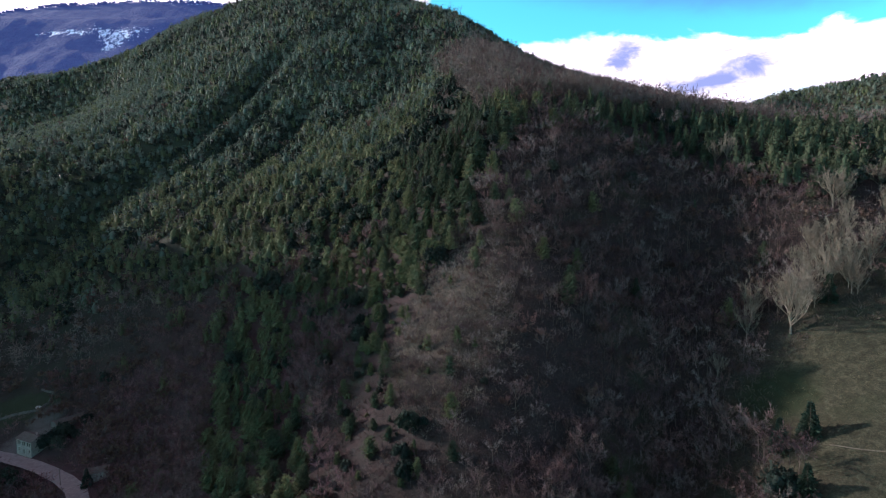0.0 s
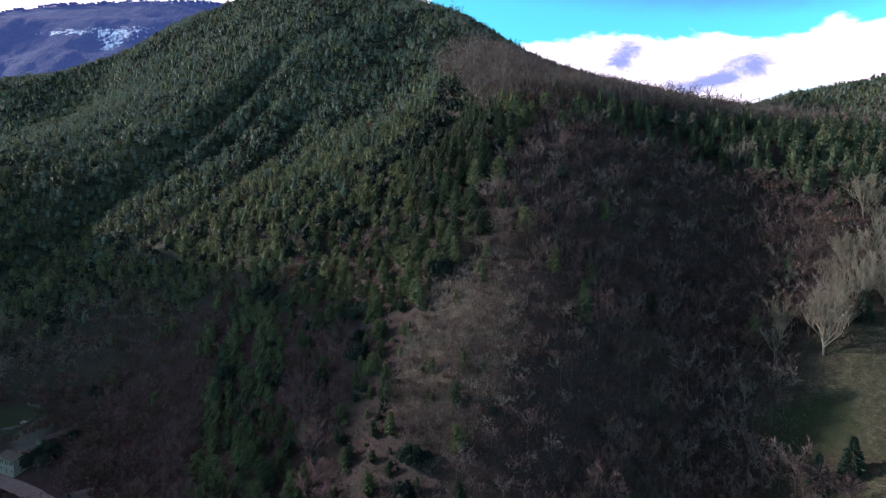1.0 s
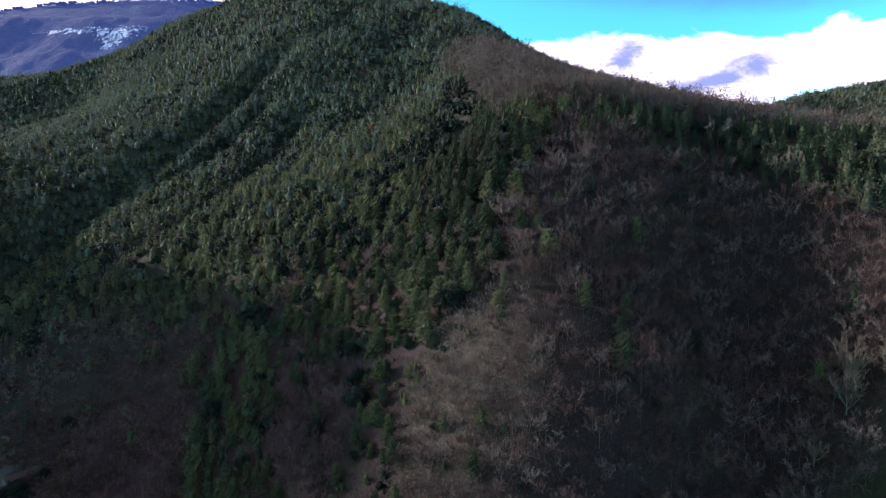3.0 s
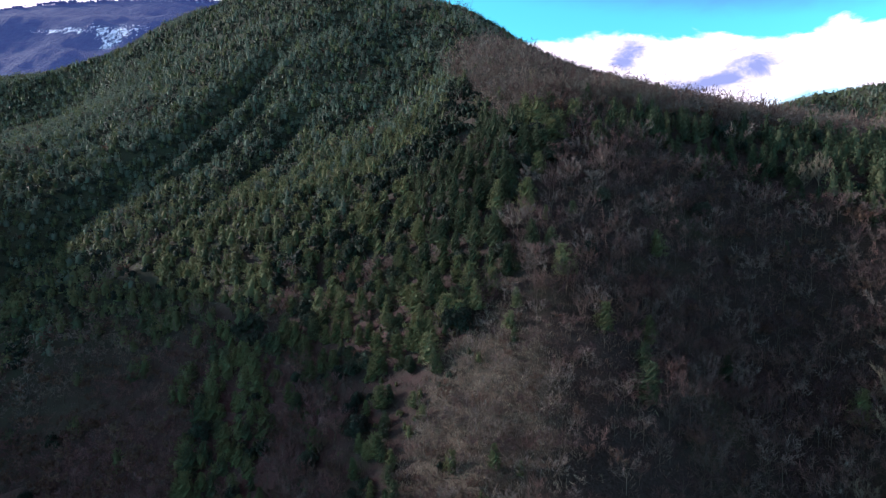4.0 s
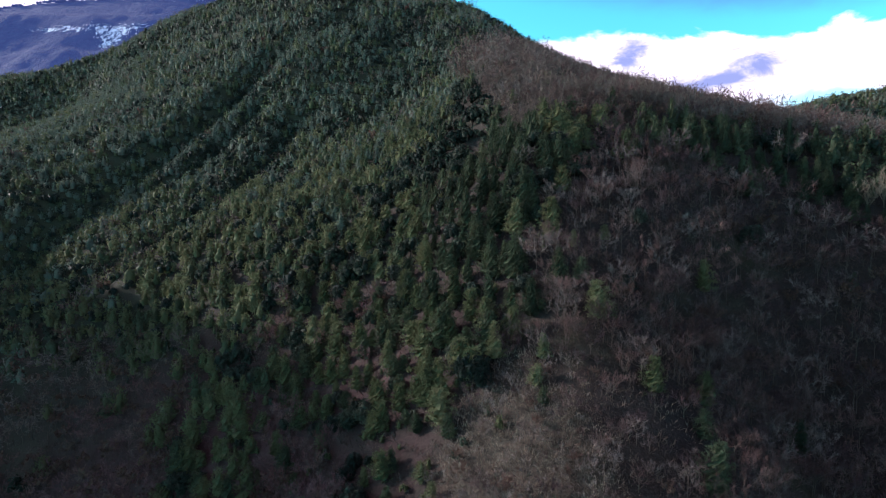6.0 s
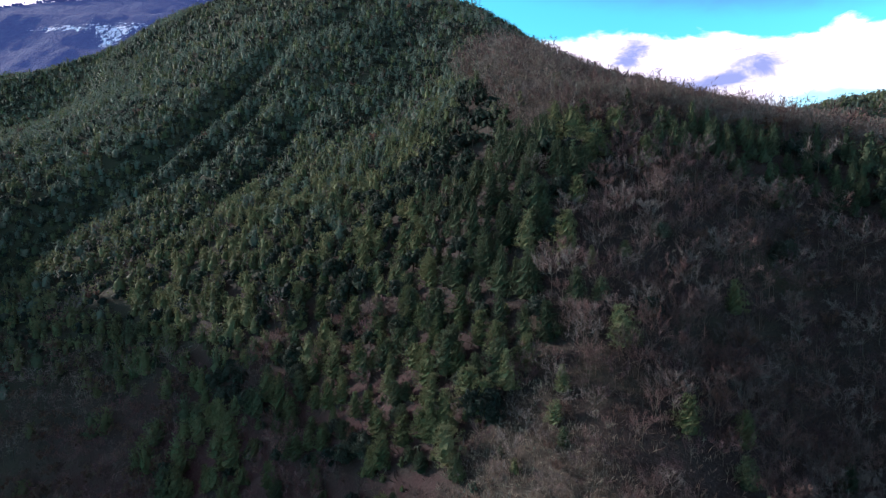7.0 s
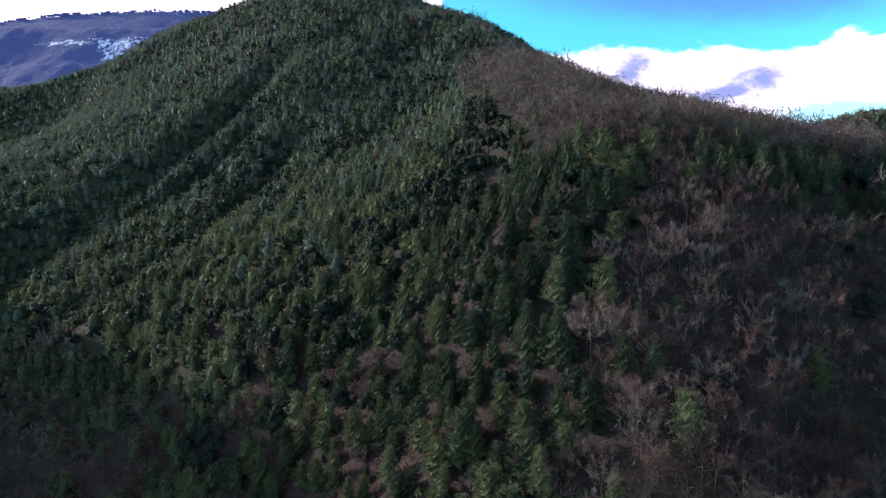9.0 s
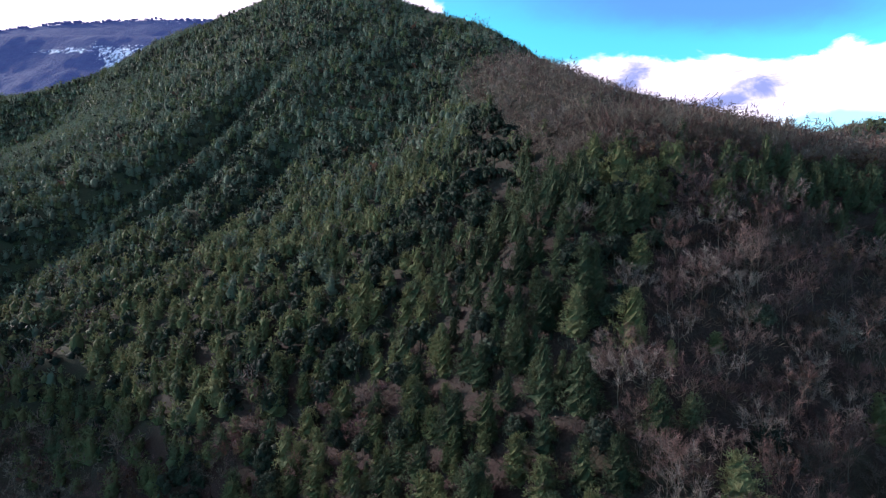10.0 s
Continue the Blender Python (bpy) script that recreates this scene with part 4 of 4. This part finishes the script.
keep = (rng.uniform(0, 1, len(bx)) < brush_share) & ~(ellipse(bx, by, 133, 146, 36, 32, 0.3) < 1) & ~(ellipse(bx, by, 122, 116, 30, 30) < 1) & (line_distance(bx, by, ROAD) > 5.5) \
    & ~(ellipse(bx, by, -262, 311, 29, 12) < 1) & ~(ellipse(bx, by, -216, 273, 17, 13) < 1)
brush = np.stack([bx, by, bz, rng.uniform(0.6, 1.9, len(bx))], 1)[keep]
v, f, m = scatter([scrub_shape(500 + k) for k in range(5)], brush, rng)
tagged(new("scrub", mesh_from("scrub", v, f, m, [SCRUB])), "dry brown scrub under the bare trees", "scrub", kind="stuff")

kx, ky = stand(-45, 50, 130, 232, 1.5)
keep = (ellipse(kx, ky, 4, 190, 22, 38) + 0.25 * swell_noise(kx, ky, 36, 9) < 1) & (swell_noise(kx, ky, 37, 6) > -0.6)
knoll_rows = np.stack([kx, ky, lie(kx, ky), rng.uniform(0.5, 1.5, len(kx))], 1)[keep]
v, f, m = scatter([scrub_shape(520 + k, 2.0, 1.4, 26, 0.06) for k in range(5)], knoll_rows, rng)
tagged(new("pale_scrub", mesh_from("pale_scrub", v, f, m, [STRAW])), "pale grey-tan scrub and dry grass on the open knoll", "scrub", kind="stuff")

hx, hy = stand(-24, 34, 150, 232, 3.6)
keep = (ellipse(hx, hy, 4, 190, 24, 40) + 0.3 * swell_noise(hx, hy, 51, 8) < 1) & (ellipse(hx, hy, 6, 208, 7, 3.5, 0.2) > 1)
shrubs = np.stack([hx, hy, lie(hx, hy) - 0.1, rng.uniform(0.28, 0.52, len(hx))], 1)[keep]
v, f, m = scatter(SHAPES["bare"][1], shrubs, rng, 2)
tagged(new("knoll_shrubs", mesh_from("knoll_shrubs", v, f, m, [BARK, TWIGS[3], STRAW])), "low leafless grey-tan shrubs on the open knoll", "shrubs", kind="stuff")


mx, my = stand(85, 185, 85, 192, 1.15)
keep = (np.minimum(ellipse(mx, my, 131, 148, 42, 38, 0.3), ellipse(mx, my, 122, 116, 32, 32)) + 0.12 * swell_noise(mx, my, 35, 14) < 1.05) & (swell_noise(mx, my, 38, 5) + 0.5 * swell_noise(mx, my, 39, 2) > -0.1)
tufts = np.stack([mx, my, lie(mx, my), rng.uniform(0.2, 0.5, len(mx)) + 0.5 * (rng.uniform(0, 1, len(mx)) > 0.93)], 1)[keep]
v, f, m = scatter([scrub_shape(540 + k, 1.3, 1.6, 9) for k in range(4)], tufts, rng)
tagged(new("grass", mesh_from("grass", v, f, m, [DRYGRASS])), "dry olive grass tufts on the meadow", "grass", kind="stuff")

ux, uy = stand(-190, 80, 150, 420, 3.4)
uz = lie(ux, uy)
keep = (rng.uniform(0, 1, len(ux)) < 0.22 * evergreen(ux, uy, uz)) & ~open_land(ux, uy)
young = np.stack([ux, uy, uz - 0.1, rng.uniform(0.22, 0.5, len(ux))], 1)[keep]
v, f, m = scatter(SHAPES["oak"][2] + SHAPES["pine"][2], young, rng, 2)
tagged(new("undergrowth", mesh_from("undergrowth", v, f, m, [BARK, NEEDLES[0], OAKLEAF[0]])), "low evergreen bushes and young pines between the trees", "undergrowth", kind="stuff")

# ---- single trees ----
def tree_thing(name, shape, mats, parts, label, category, group, tint):
    """A tree as a thing: an Empty at its foot with its parts."""
    v, f, m = shape
    top = tagged(new(name), label, category, group)
    for slot, part_name in enumerate(parts):
        mine = f[m == slot]
        if not len(mine):
            continue
        used, back_to = np.unique(mine, return_inverse=True)
        mat = mats[0] if slot == 0 else mats[-1] if slot > 1 else mats[1 + tint]
        ob = new(part_name, mesh_from(part_name, v[used], back_to.reshape(-1, 3), np.zeros(len(mine)), [mat]))
        ob.parent = top
    return top


TREES = {
    "pine": ("pine_tree", ("trunk", "crown"), "dark green pine with rising whorls on the slope", "pine tree", "pines on the slope"),
    "oak": ("evergreen_oak", ("trunk", "crown"), "rounded dark evergreen oak on the slope", "oak tree", "evergreen oaks on the slope"),
    "bare": ("bare_tree", ("trunk", "crown"), "leafless grey-brown tree with fine twigs on the slope", "bare tree", "bare trees on the slope"),
    "russet": ("russet_oak", ("trunk", "crown", "foliage"), "young oak with dry russet leaves among bare trees", "oak tree", "russet oaks on the slope"),
    "spruce": ("spruce_tree", ("trunk", "crown"), "dark green spruce with dense needles on the slope, shade put into the colour", "spruce tree", "spruces on the slope"),
    "valley": ("bare_tree", ("trunk", "crown"), "leafless plum-brown tree with fine twigs low on the slope", "bare tree", "bare trees on the slope"),
    "fir": ("fir_tree", ("trunk", "crown"), "dark conical fir branched to the ground on the meadow", "fir tree", "firs on the meadow"),
    "pale": ("bare_tree", ("trunk", "crown"), "pale leafless tree with upright twigs by the meadow", "bare tree", "pale bare trees"),
}


def plant(key, shapes, rows):
    name, parts, label, category, group = TREES[key]
    made = {}
    for x, y, z, s in rows:
        k = int(rng.integers(0, len(shapes)))
        m = pose(x, y, z, 0, 0, float(rng.uniform(0, 360))) @ Matrix.Scale(s, 4)
        if k in made:
            first, s0 = made[k]
            copy_thing(first, pose(x, y, z, 0, 0, float(rng.uniform(0, 360))) @ Matrix.Scale(s / s0, 4))
        else:
            made[k] = (tree_thing(name, shapes[k], SLOTS[key], parts, label, category, group, k % TINTS[key]), s)
            made[k][0].matrix_basis = m


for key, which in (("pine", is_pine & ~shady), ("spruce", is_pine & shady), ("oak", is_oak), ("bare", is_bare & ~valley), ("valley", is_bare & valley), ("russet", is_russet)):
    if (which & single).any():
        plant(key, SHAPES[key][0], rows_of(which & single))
for key in ("pine", "oak", "bare", "fir", "pale"):
    rows = np.array([(x, y, float(lie(x, y)[0]) - 0.1, s * (1.3 if key == "pine" else 1.15)) for kind, x, y, s in NOTABLE if kind == key])
    shapes = [fir_shape(610 + k, 9.5, 2.8 + 0.25 * k) for k in range(3)] if key == "fir" else [fan_shape(620 + k, 9.5 + 0.6 * k, 3.6 + 0.4 * k) for k in range(4)] if key == "pale" else SHAPES[key][0]
    plant(key, shapes, rows)


# ---- the farm in the valley ----
def surface(lo, hi, scale, rough=0.9, stretch=(1, 1, 1), bump=0.03):
    def make(node, calc, ramp, blend, noise_at, place):
        at = node("ShaderNodeVectorMath", {0: place, 1: stretch}, operation="MULTIPLY").outputs[0]
        one = node("ShaderNodeObjectInfo").outputs["Random"]
        n = calc("ADD", noise_at(at, scale, 6.0, 0.65), calc("MULTIPLY", calc("SUBTRACT", one, 0.5), 0.18))
        stain = noise_at(place, 0.35, 4.0, 0.6)
        n = calc("ADD", calc("MULTIPLY", n, 0.7), calc("MULTIPLY", stain, 0.3))
        return ramp(n, (0.32, lo), (0.68, hi))
    return make


PLASTER = material("lime_plaster", surface((0.17, 0.13, 0.105), (0.36, 0.285, 0.24), 1.4), 0.9, bump=0.02, bump_scale=5)
STONE = material("field_stone", surface((0.05, 0.044, 0.038), (0.15, 0.13, 0.112), 2.2), 0.95, bump=0.06, bump_scale=3)
TILE = material("clay_roof_tile", surface((0.055, 0.042, 0.036), (0.15, 0.118, 0.10), 1.6), 0.9, bump=0.03, bump_scale=4)
DARKWOOD = material("weathered_wood", surface((0.05, 0.04, 0.032), (0.15, 0.12, 0.10), 2.5, stretch=(1, 1, 0.2)), 0.85)
GLASS = material("window_glass", surface((0.015, 0.018, 0.02), (0.03, 0.034, 0.038), 1.0), 0.1)
TARMAC = material("pale_road", surface((0.17, 0.142, 0.13), (0.32, 0.278, 0.255), 0.8), 0.92, bump=0.02, bump_scale=6)
TRODDEN = material("trodden_earth", surface((0.05, 0.043, 0.032), (0.13, 0.112, 0.082), 1.5), 0.95)
METAL = material("dark_cable", surface((0.03, 0.03, 0.032), (0.06, 0.06, 0.062), 2.0), 0.6)
PALESLAB = material("pale_concrete", surface((0.26, 0.245, 0.22), (0.44, 0.42, 0.38), 1.2), 0.9)


def part(name, bm, mat, parent, label=""):
    """One mesh under a thing, or a thing of its own without a parent."""
    me = bpy.data.meshes.new(name)
    bm.to_mesh(me)
    bm.free()
    me.materials.append(mat)
    ob = new(name, me)
    if parent:
        ob.parent = parent
    return tagged(ob, label)


def block(bm, x0, x1, y0, y1, z0, z1, soft=0.03):
    """A box with eased edges."""
    made = bmesh.ops.create_cube(bm, size=1.0)["verts"]
    for v in made:
        v.co = ((x0 + x1) / 2 + v.co.x * (x1 - x0), (y0 + y1) / 2 + v.co.y * (y1 - y0), (z0 + z1) / 2 + v.co.z * (z1 - z0))
    if soft:
        edges = list({e for v in made for e in v.link_edges})
        bmesh.ops.bevel(bm, geom=edges, offset=soft, segments=1, affect="EDGES")


def wall_with_openings(bm, wide, z0, z1, thick, holes, y):
    """A wall along x, with real openings (x0, x1, z0, z1)."""
    xs = sorted({-wide / 2, wide / 2, *(h[0] for h in holes), *(h[1] for h in holes)})
    zs = sorted({z0, z1, *(h[2] for h in holes), *(h[3] for h in holes)})
    for a, b in zip(xs, xs[1:]):
        for c, d in zip(zs, zs[1:]):
            if not any(h[0] <= (a + b) / 2 <= h[1] and h[2] <= (c + d) / 2 <= h[3] for h in holes):
                block(bm, a, b, y, y + thick, c, d, 0)
    bmesh.ops.remove_doubles(bm, verts=bm.verts, dist=0.001)


def roof_plane(bm, wide, run, rise, y, z, side, thick=0.14):
    """One slope of a roof with courses of tiles, its eave at y, z."""
    rows = 12
    for k in range(rows):
        a, b = k / rows, (k + 1.25) / rows
        y0, y1 = y + side * run * a, y + side * run * min(b, 1.02)
        z0, z1 = z + rise * a, z + rise * min(b, 1.02)
        corners = [(sx * wide / 2, yy, zz + up) for up in (0.05, 0.05 + thick) for yy, zz in ((y0, z0 + 0.06), (y1, z1)) for sx in (-1, 1)]
        vs = [bm.verts.new(c) for c in corners]
        for f in ((0, 1, 3, 2), (4, 6, 7, 5), (0, 4, 5, 1), (2, 3, 7, 6), (0, 2, 6, 4), (1, 5, 7, 3)):
            bm.faces.new([vs[i] for i in f])


def house_thing(name, label, wide, deep, eave, rise, holes, doors, at, turn, wall_mat, chimneys=1):
    """A house with four walls, a gabled tile roof, windows with frame and pane, and doors."""
    top = tagged(new(name), label, "house")
    base = -2.0
    bm = bmesh.new()
    wall_with_openings(bm, wide, base, eave, 0.45, [*holes, *doors], -deep / 2)
    part("front_wall", bm, wall_mat, top)
    bm = bmesh.new()
    block(bm, -wide / 2, wide / 2, deep / 2 - 0.45, deep / 2, base, eave, 0)
    part("rear_wall", bm, wall_mat, top)
    for sx in (-1, 1):
        bm = bmesh.new()
        x0, x1 = sorted((sx * wide / 2, sx * (wide / 2 - 0.45)))
        ring = [(-deep / 2 + 0.45, base), (deep / 2 - 0.45, base), (deep / 2 - 0.45, eave), (0, eave + rise * 0.93), (-deep / 2 + 0.45, eave)]
        a, b = [bm.verts.new((x0, y, z)) for y, z in ring], [bm.verts.new((x1, y, z)) for y, z in ring]
        bm.faces.new(a[::-1]), bm.faces.new(b)
        for k in range(5):
            bm.faces.new((a[k], a[(k + 1) % 5], b[(k + 1) % 5], b[k]))
        part("gable_wall", bm, wall_mat, top)
    run = deep / 2 + 0.4
    for side in (-1, 1):
        bm = bmesh.new()
        roof_plane(bm, wide + 0.7, run, rise * run / (deep / 2), side * run, eave - rise * 0.4 / (deep / 2), -side)
        part("roof_slope", bm, TILE, top)
    for k in range(chimneys):
        bm = bmesh.new()
        block(bm, wide * 0.22 - 0.35, wide * 0.22 + 0.35, 0.6, 1.3, eave + rise * 0.4, eave + rise + 0.8)
        block(bm, wide * 0.22 - 0.45, wide * 0.22 + 0.45, 0.5, 1.4, eave + rise + 0.8, eave + rise + 0.95)
        part("chimney", bm, wall_mat, top)
    for x0, x1, z0, z1 in holes:
        bm = bmesh.new()
        for a, b, c, d in ((x0, x0 + 0.09, z0, z1), (x1 - 0.09, x1, z0, z1), (x0 + 0.09, x1 - 0.09, z1 - 0.09, z1), (x0 + 0.09, x1 - 0.09, z0, z0 + 0.09), ((x0 + x1) / 2 - 0.04, (x0 + x1) / 2 + 0.04, z0 + 0.09, z1 - 0.09)):
            block(bm, a, b, -deep / 2 + 0.2, -deep / 2 + 0.28, c, d, 0.01)
        win = part("window", bm, DARKWOOD, top)
        bm = bmesh.new()
        block(bm, x0 + 0.09, x1 - 0.09, -deep / 2 + 0.235, -deep / 2 + 0.245, z0 + 0.09, z1 - 0.09, 0)
        part("pane", bm, GLASS, win)
        bm = bmesh.new()
        block(bm, x0 - 0.12, x1 + 0.12, -deep / 2 - 0.12, -deep / 2 + 0.2, z0 - 0.12, z0 - 0.003)
        part("sill", bm, STONE, win)
    for x0, x1, z0, z1 in doors:
        bm = bmesh.new()
        for k in range(4):
            w = (x1 - x0) / 4
            block(bm, x0 + k * w + 0.01, x0 + (k + 1) * w - 0.01, -deep / 2 + 0.18, -deep / 2 + 0.24, z0, z1, 0.01)
        part("door", bm, DARKWOOD, top)
    x, y = at
    top.matrix_basis = pose(x, y, float(lie(x, y)[0]) + 0.05, 0, 0, turn)
    return top


upper = [(x, x + 1.1, 4.6, 6.4) for x in (-5.8, -4.1, -1.3, 0.3, 3.2, 4.8)]
house_thing("farmhouse", "old two-storey plastered farmhouse with tiled roof by the road", 14.0, 8.0, 7.2, 1.9,
            [*upper, (-5.3, -4.3, 1.3, 2.5), (4.4, 5.4, 1.3, 2.5)], [(-0.7, 0.6, -0.1, 2.3)], (-220.3, 279.4), -26, PLASTER)
house_thing("barn", "long low stone barn with a worn tiled roof", 16.0, 7.0, 3.0, 1.5, [(2.0, 3.0, 1.2, 2.1)], [(-4.0, -1.6, -0.1, 2.5)], (-209.0, 293.0), 58, STONE, 0)
house_thing("hut", "small pale-walled hut with a tiled roof by the road", 9.5, 6.0, 4.2, 1.4, [(1.2, 2.0, 1.6, 2.5)], [(-2.4, -1.3, -0.1, 2.1)], (-157.0, 235.5), 30, PLASTER, 0)

# the road and the footpath: cambered strips laid on the ground
def strip(name, points, half, lift, mat, label, category):
    line = np.array(points, float)
    knots = np.concatenate([[0], np.cumsum(np.hypot(*np.diff(line, axis=0).T))])
    along = np.arange(0, knots[-1], 2.0 if half > 1 else 1.0)
    cx, cy = np.interp(along, knots, line[:, 0]), np.interp(along, knots, line[:, 1])
    for _ in range(6):
        cx[1:-1], cy[1:-1] = (cx[:-2] + 2 * cx[1:-1] + cx[2:]) / 4, (cy[:-2] + 2 * cy[1:-1] + cy[2:]) / 4
    dx, dy = np.gradient(cx), np.gradient(cy)
    ln = np.hypot(dx, dy)
    across = np.linspace(-half, half, 7)
    sx, sy = cx[:, None] - dy[:, None] / ln[:, None] * across, cy[:, None] + dx[:, None] / ln[:, None] * across
    sz = lie(sx.ravel(), sy.ravel()).reshape(sx.shape)
    sz = np.maximum(sz, sz.max(1, keepdims=True) - 0.25) + lift - 0.006 * across**2
    tagged(grid_mesh(name, sx, sy, sz, mat), label, category, kind="structure")


FOOTPATH = ((107.5, 141.0), (111, 137.5), (117, 133), (128, 128), (142, 125), (160, 126))
strip("road", ROAD, 4.0, 0.3, TARMAC, "pale worn valley road", "road")
strip("footpath", FOOTPATH, 0.22, 0.1, TRODDEN, "narrow earth footpath worn across the meadow", "path")


def pole_thing(x, y, tall):
    top = tagged(new("utility_pole"), "tall dark wooden utility pole beside the road", "utility pole", "poles by the road")
    bm = bmesh.new()
    bmesh.ops.create_cone(bm, cap_ends=True, segments=10, radius1=0.16, radius2=0.11, depth=tall + 1.2, matrix=Matrix.Translation((0, 0, tall / 2 - 0.6)))
    part("pole", bm, DARKWOOD, top)
    bm = bmesh.new()
    block(bm, -0.9, 0.9, -0.07, 0.07, tall - 0.8, tall - 0.65)
    part("crossarm", bm, DARKWOOD, top)
    for px in (-0.75, 0.0, 0.75):
        bm = bmesh.new()
        bmesh.ops.create_cone(bm, cap_ends=True, segments=8, radius1=0.05, radius2=0.035, depth=0.2, matrix=Matrix.Translation((px, 0, tall - 0.55)))
        part("insulator", bm, PALESLAB, top)
    top.matrix_basis = pose(x, y, float(lie(x, y)[0]), 0, 0, 40)
    return Vector((x, y, float(lie(x, y)[0]) + tall - 0.5))


tops = [pole_thing(-174.0, 235.5, 9.5), pole_thing(-180.0, 259.0, 9.5), pole_thing(-120.0, 210.0, 9.5)]


def cable(a, b, sag):
    cu = bpy.data.curves.new("power_line", "CURVE")
    cu.dimensions, cu.bevel_depth, cu.bevel_resolution = "3D", 0.03, 1
    s = cu.splines.new("POLY")
    s.points.add(16)
    for k, p in enumerate(s.points):
        u = k / 16
        p.co = (*(a * (1 - u) + b * u - Vector((0, 0, 4 * sag * u * (1 - u)))), 1)
    cu.materials.append(METAL)
    tagged(new("power_line", cu), "thin dark power line between poles", "cable", "power lines")


cable(tops[1], tops[0], 0.6)
cable(tops[0], tops[2], 1.0)

# the dry-stone wall round the field
WALL = ((-286, 307), (-261, 308), (-250, 309), (-239, 309), (-235, 313), (-236.5, 319), (-248, 324))
wall_top = tagged(new("field_wall"), "low dry-stone wall round the green field", "wall")
pieces = []
for k in range(4):
    bm = bmesh.new()
    bmesh.ops.create_icosphere(bm, subdivisions=1, radius=0.5)
    for v in bm.verts:
        v.co = Vector((v.co.x * 1.9, v.co.y * 1.2, v.co.z * 1.0)) * (1 + 0.25 * noise.noise(v.co * 2 + Vector((k * 7.1, 0, 0))))
    me = bpy.data.meshes.new("stone")
    bm.to_mesh(me)
    bm.free()
    me.materials.append(STONE)
    pieces.append(me)
pick = random.Random(5)
for (ax, ay), (bx2, by2) in zip(WALL, WALL[1:]):
    far = math.hypot(bx2 - ax, by2 - ay)
    for course in range(3):
        for k in range(int(far / 0.85)):
            u = (k + 0.5 * (course % 2)) * 0.85 / far
            x, y = ax + (bx2 - ax) * u + pick.uniform(-0.1, 0.1), ay + (by2 - ay) * u + pick.uniform(-0.1, 0.1)
            ob = new("stone", pick.choice(pieces))
            ob.parent = wall_top
            ob.matrix_basis = pose(x, y, float(lie(x, y)[0]) + 0.1 + 0.42 * course, pick.uniform(-15, 15), pick.uniform(-15, 15), math.degrees(math.atan2(by2 - ay, bx2 - ax)) + pick.uniform(-20, 20)) @ Matrix.Scale(pick.uniform(0.7, 1.05), 4)
bm = bmesh.new()
block(bm, -1.6, 1.6, -1.1, 1.1, -0.5, 0.45, 0.05)
slab = part("concrete_slab", bm, PALESLAB, None)
tagged(slab, "pale concrete slab beside the field wall", "slab")
slab.matrix_basis = pose(-240.5, 312.0, float(lie(-240.5, 312.0)[0]), 0, 0, 20)


# ---- a dead stem at the crest and pale rock on the far flank ----
bm = bmesh.new()
bmesh.ops.create_cone(bm, cap_ends=True, segments=8, radius1=0.22, radius2=0.05, depth=11.0, matrix=Matrix.Translation((0, 0, 4.9)))
for k in range(7):
    high, ang = 3.0 + k * 0.95, k * 2.3
    bmesh.ops.create_cone(bm, cap_ends=True, segments=5, radius1=0.05, radius2=0.01, depth=0.9,
                          matrix=Matrix.Translation((0.42 * math.cos(ang), 0.42 * math.sin(ang), high)) @ Matrix.Rotation(ang, 4, "Z") @ Matrix.Rotation(radians(68), 4, "Y"))
for v in bm.verts:
    v.co.x += 0.12 * math.sin(v.co.z * 0.6)
snag = tagged(part("dead_trunk", bm, DARKWOOD, None), "dark dead tree trunk with short broken branches", "tree trunk")
snag.matrix_basis = pose(50.5, 328.5, float(lie(50.5, 328.5)[0]) - 0.2)

pick = random.Random(21)
rocks = tagged(new("rock_outcrop"), "pale broken rock outcrop on the wooded flank", "rock")
for k in range(16):
    bm = bmesh.new()
    bmesh.ops.create_icosphere(bm, subdivisions=2, radius=1.0)
    for v in bm.verts:
        v.co *= 1 + 0.45 * noise.noise(v.co * 1.6 + Vector((k * 3.7, 1, 2)))
    rock = part("rock", bm, STONE, rocks)
    x, y = -590 + pick.uniform(-6, 6), 897 + pick.uniform(-6, 6)
    rock.matrix_basis = pose(x, y, float(lie(x, y)[0]) + 2.0, pick.uniform(0, 40), pick.uniform(0, 40), pick.uniform(0, 360)) @ Matrix.Diagonal((pick.uniform(1.5, 3.5), pick.uniform(1.5, 3), pick.uniform(2, 6), 1))
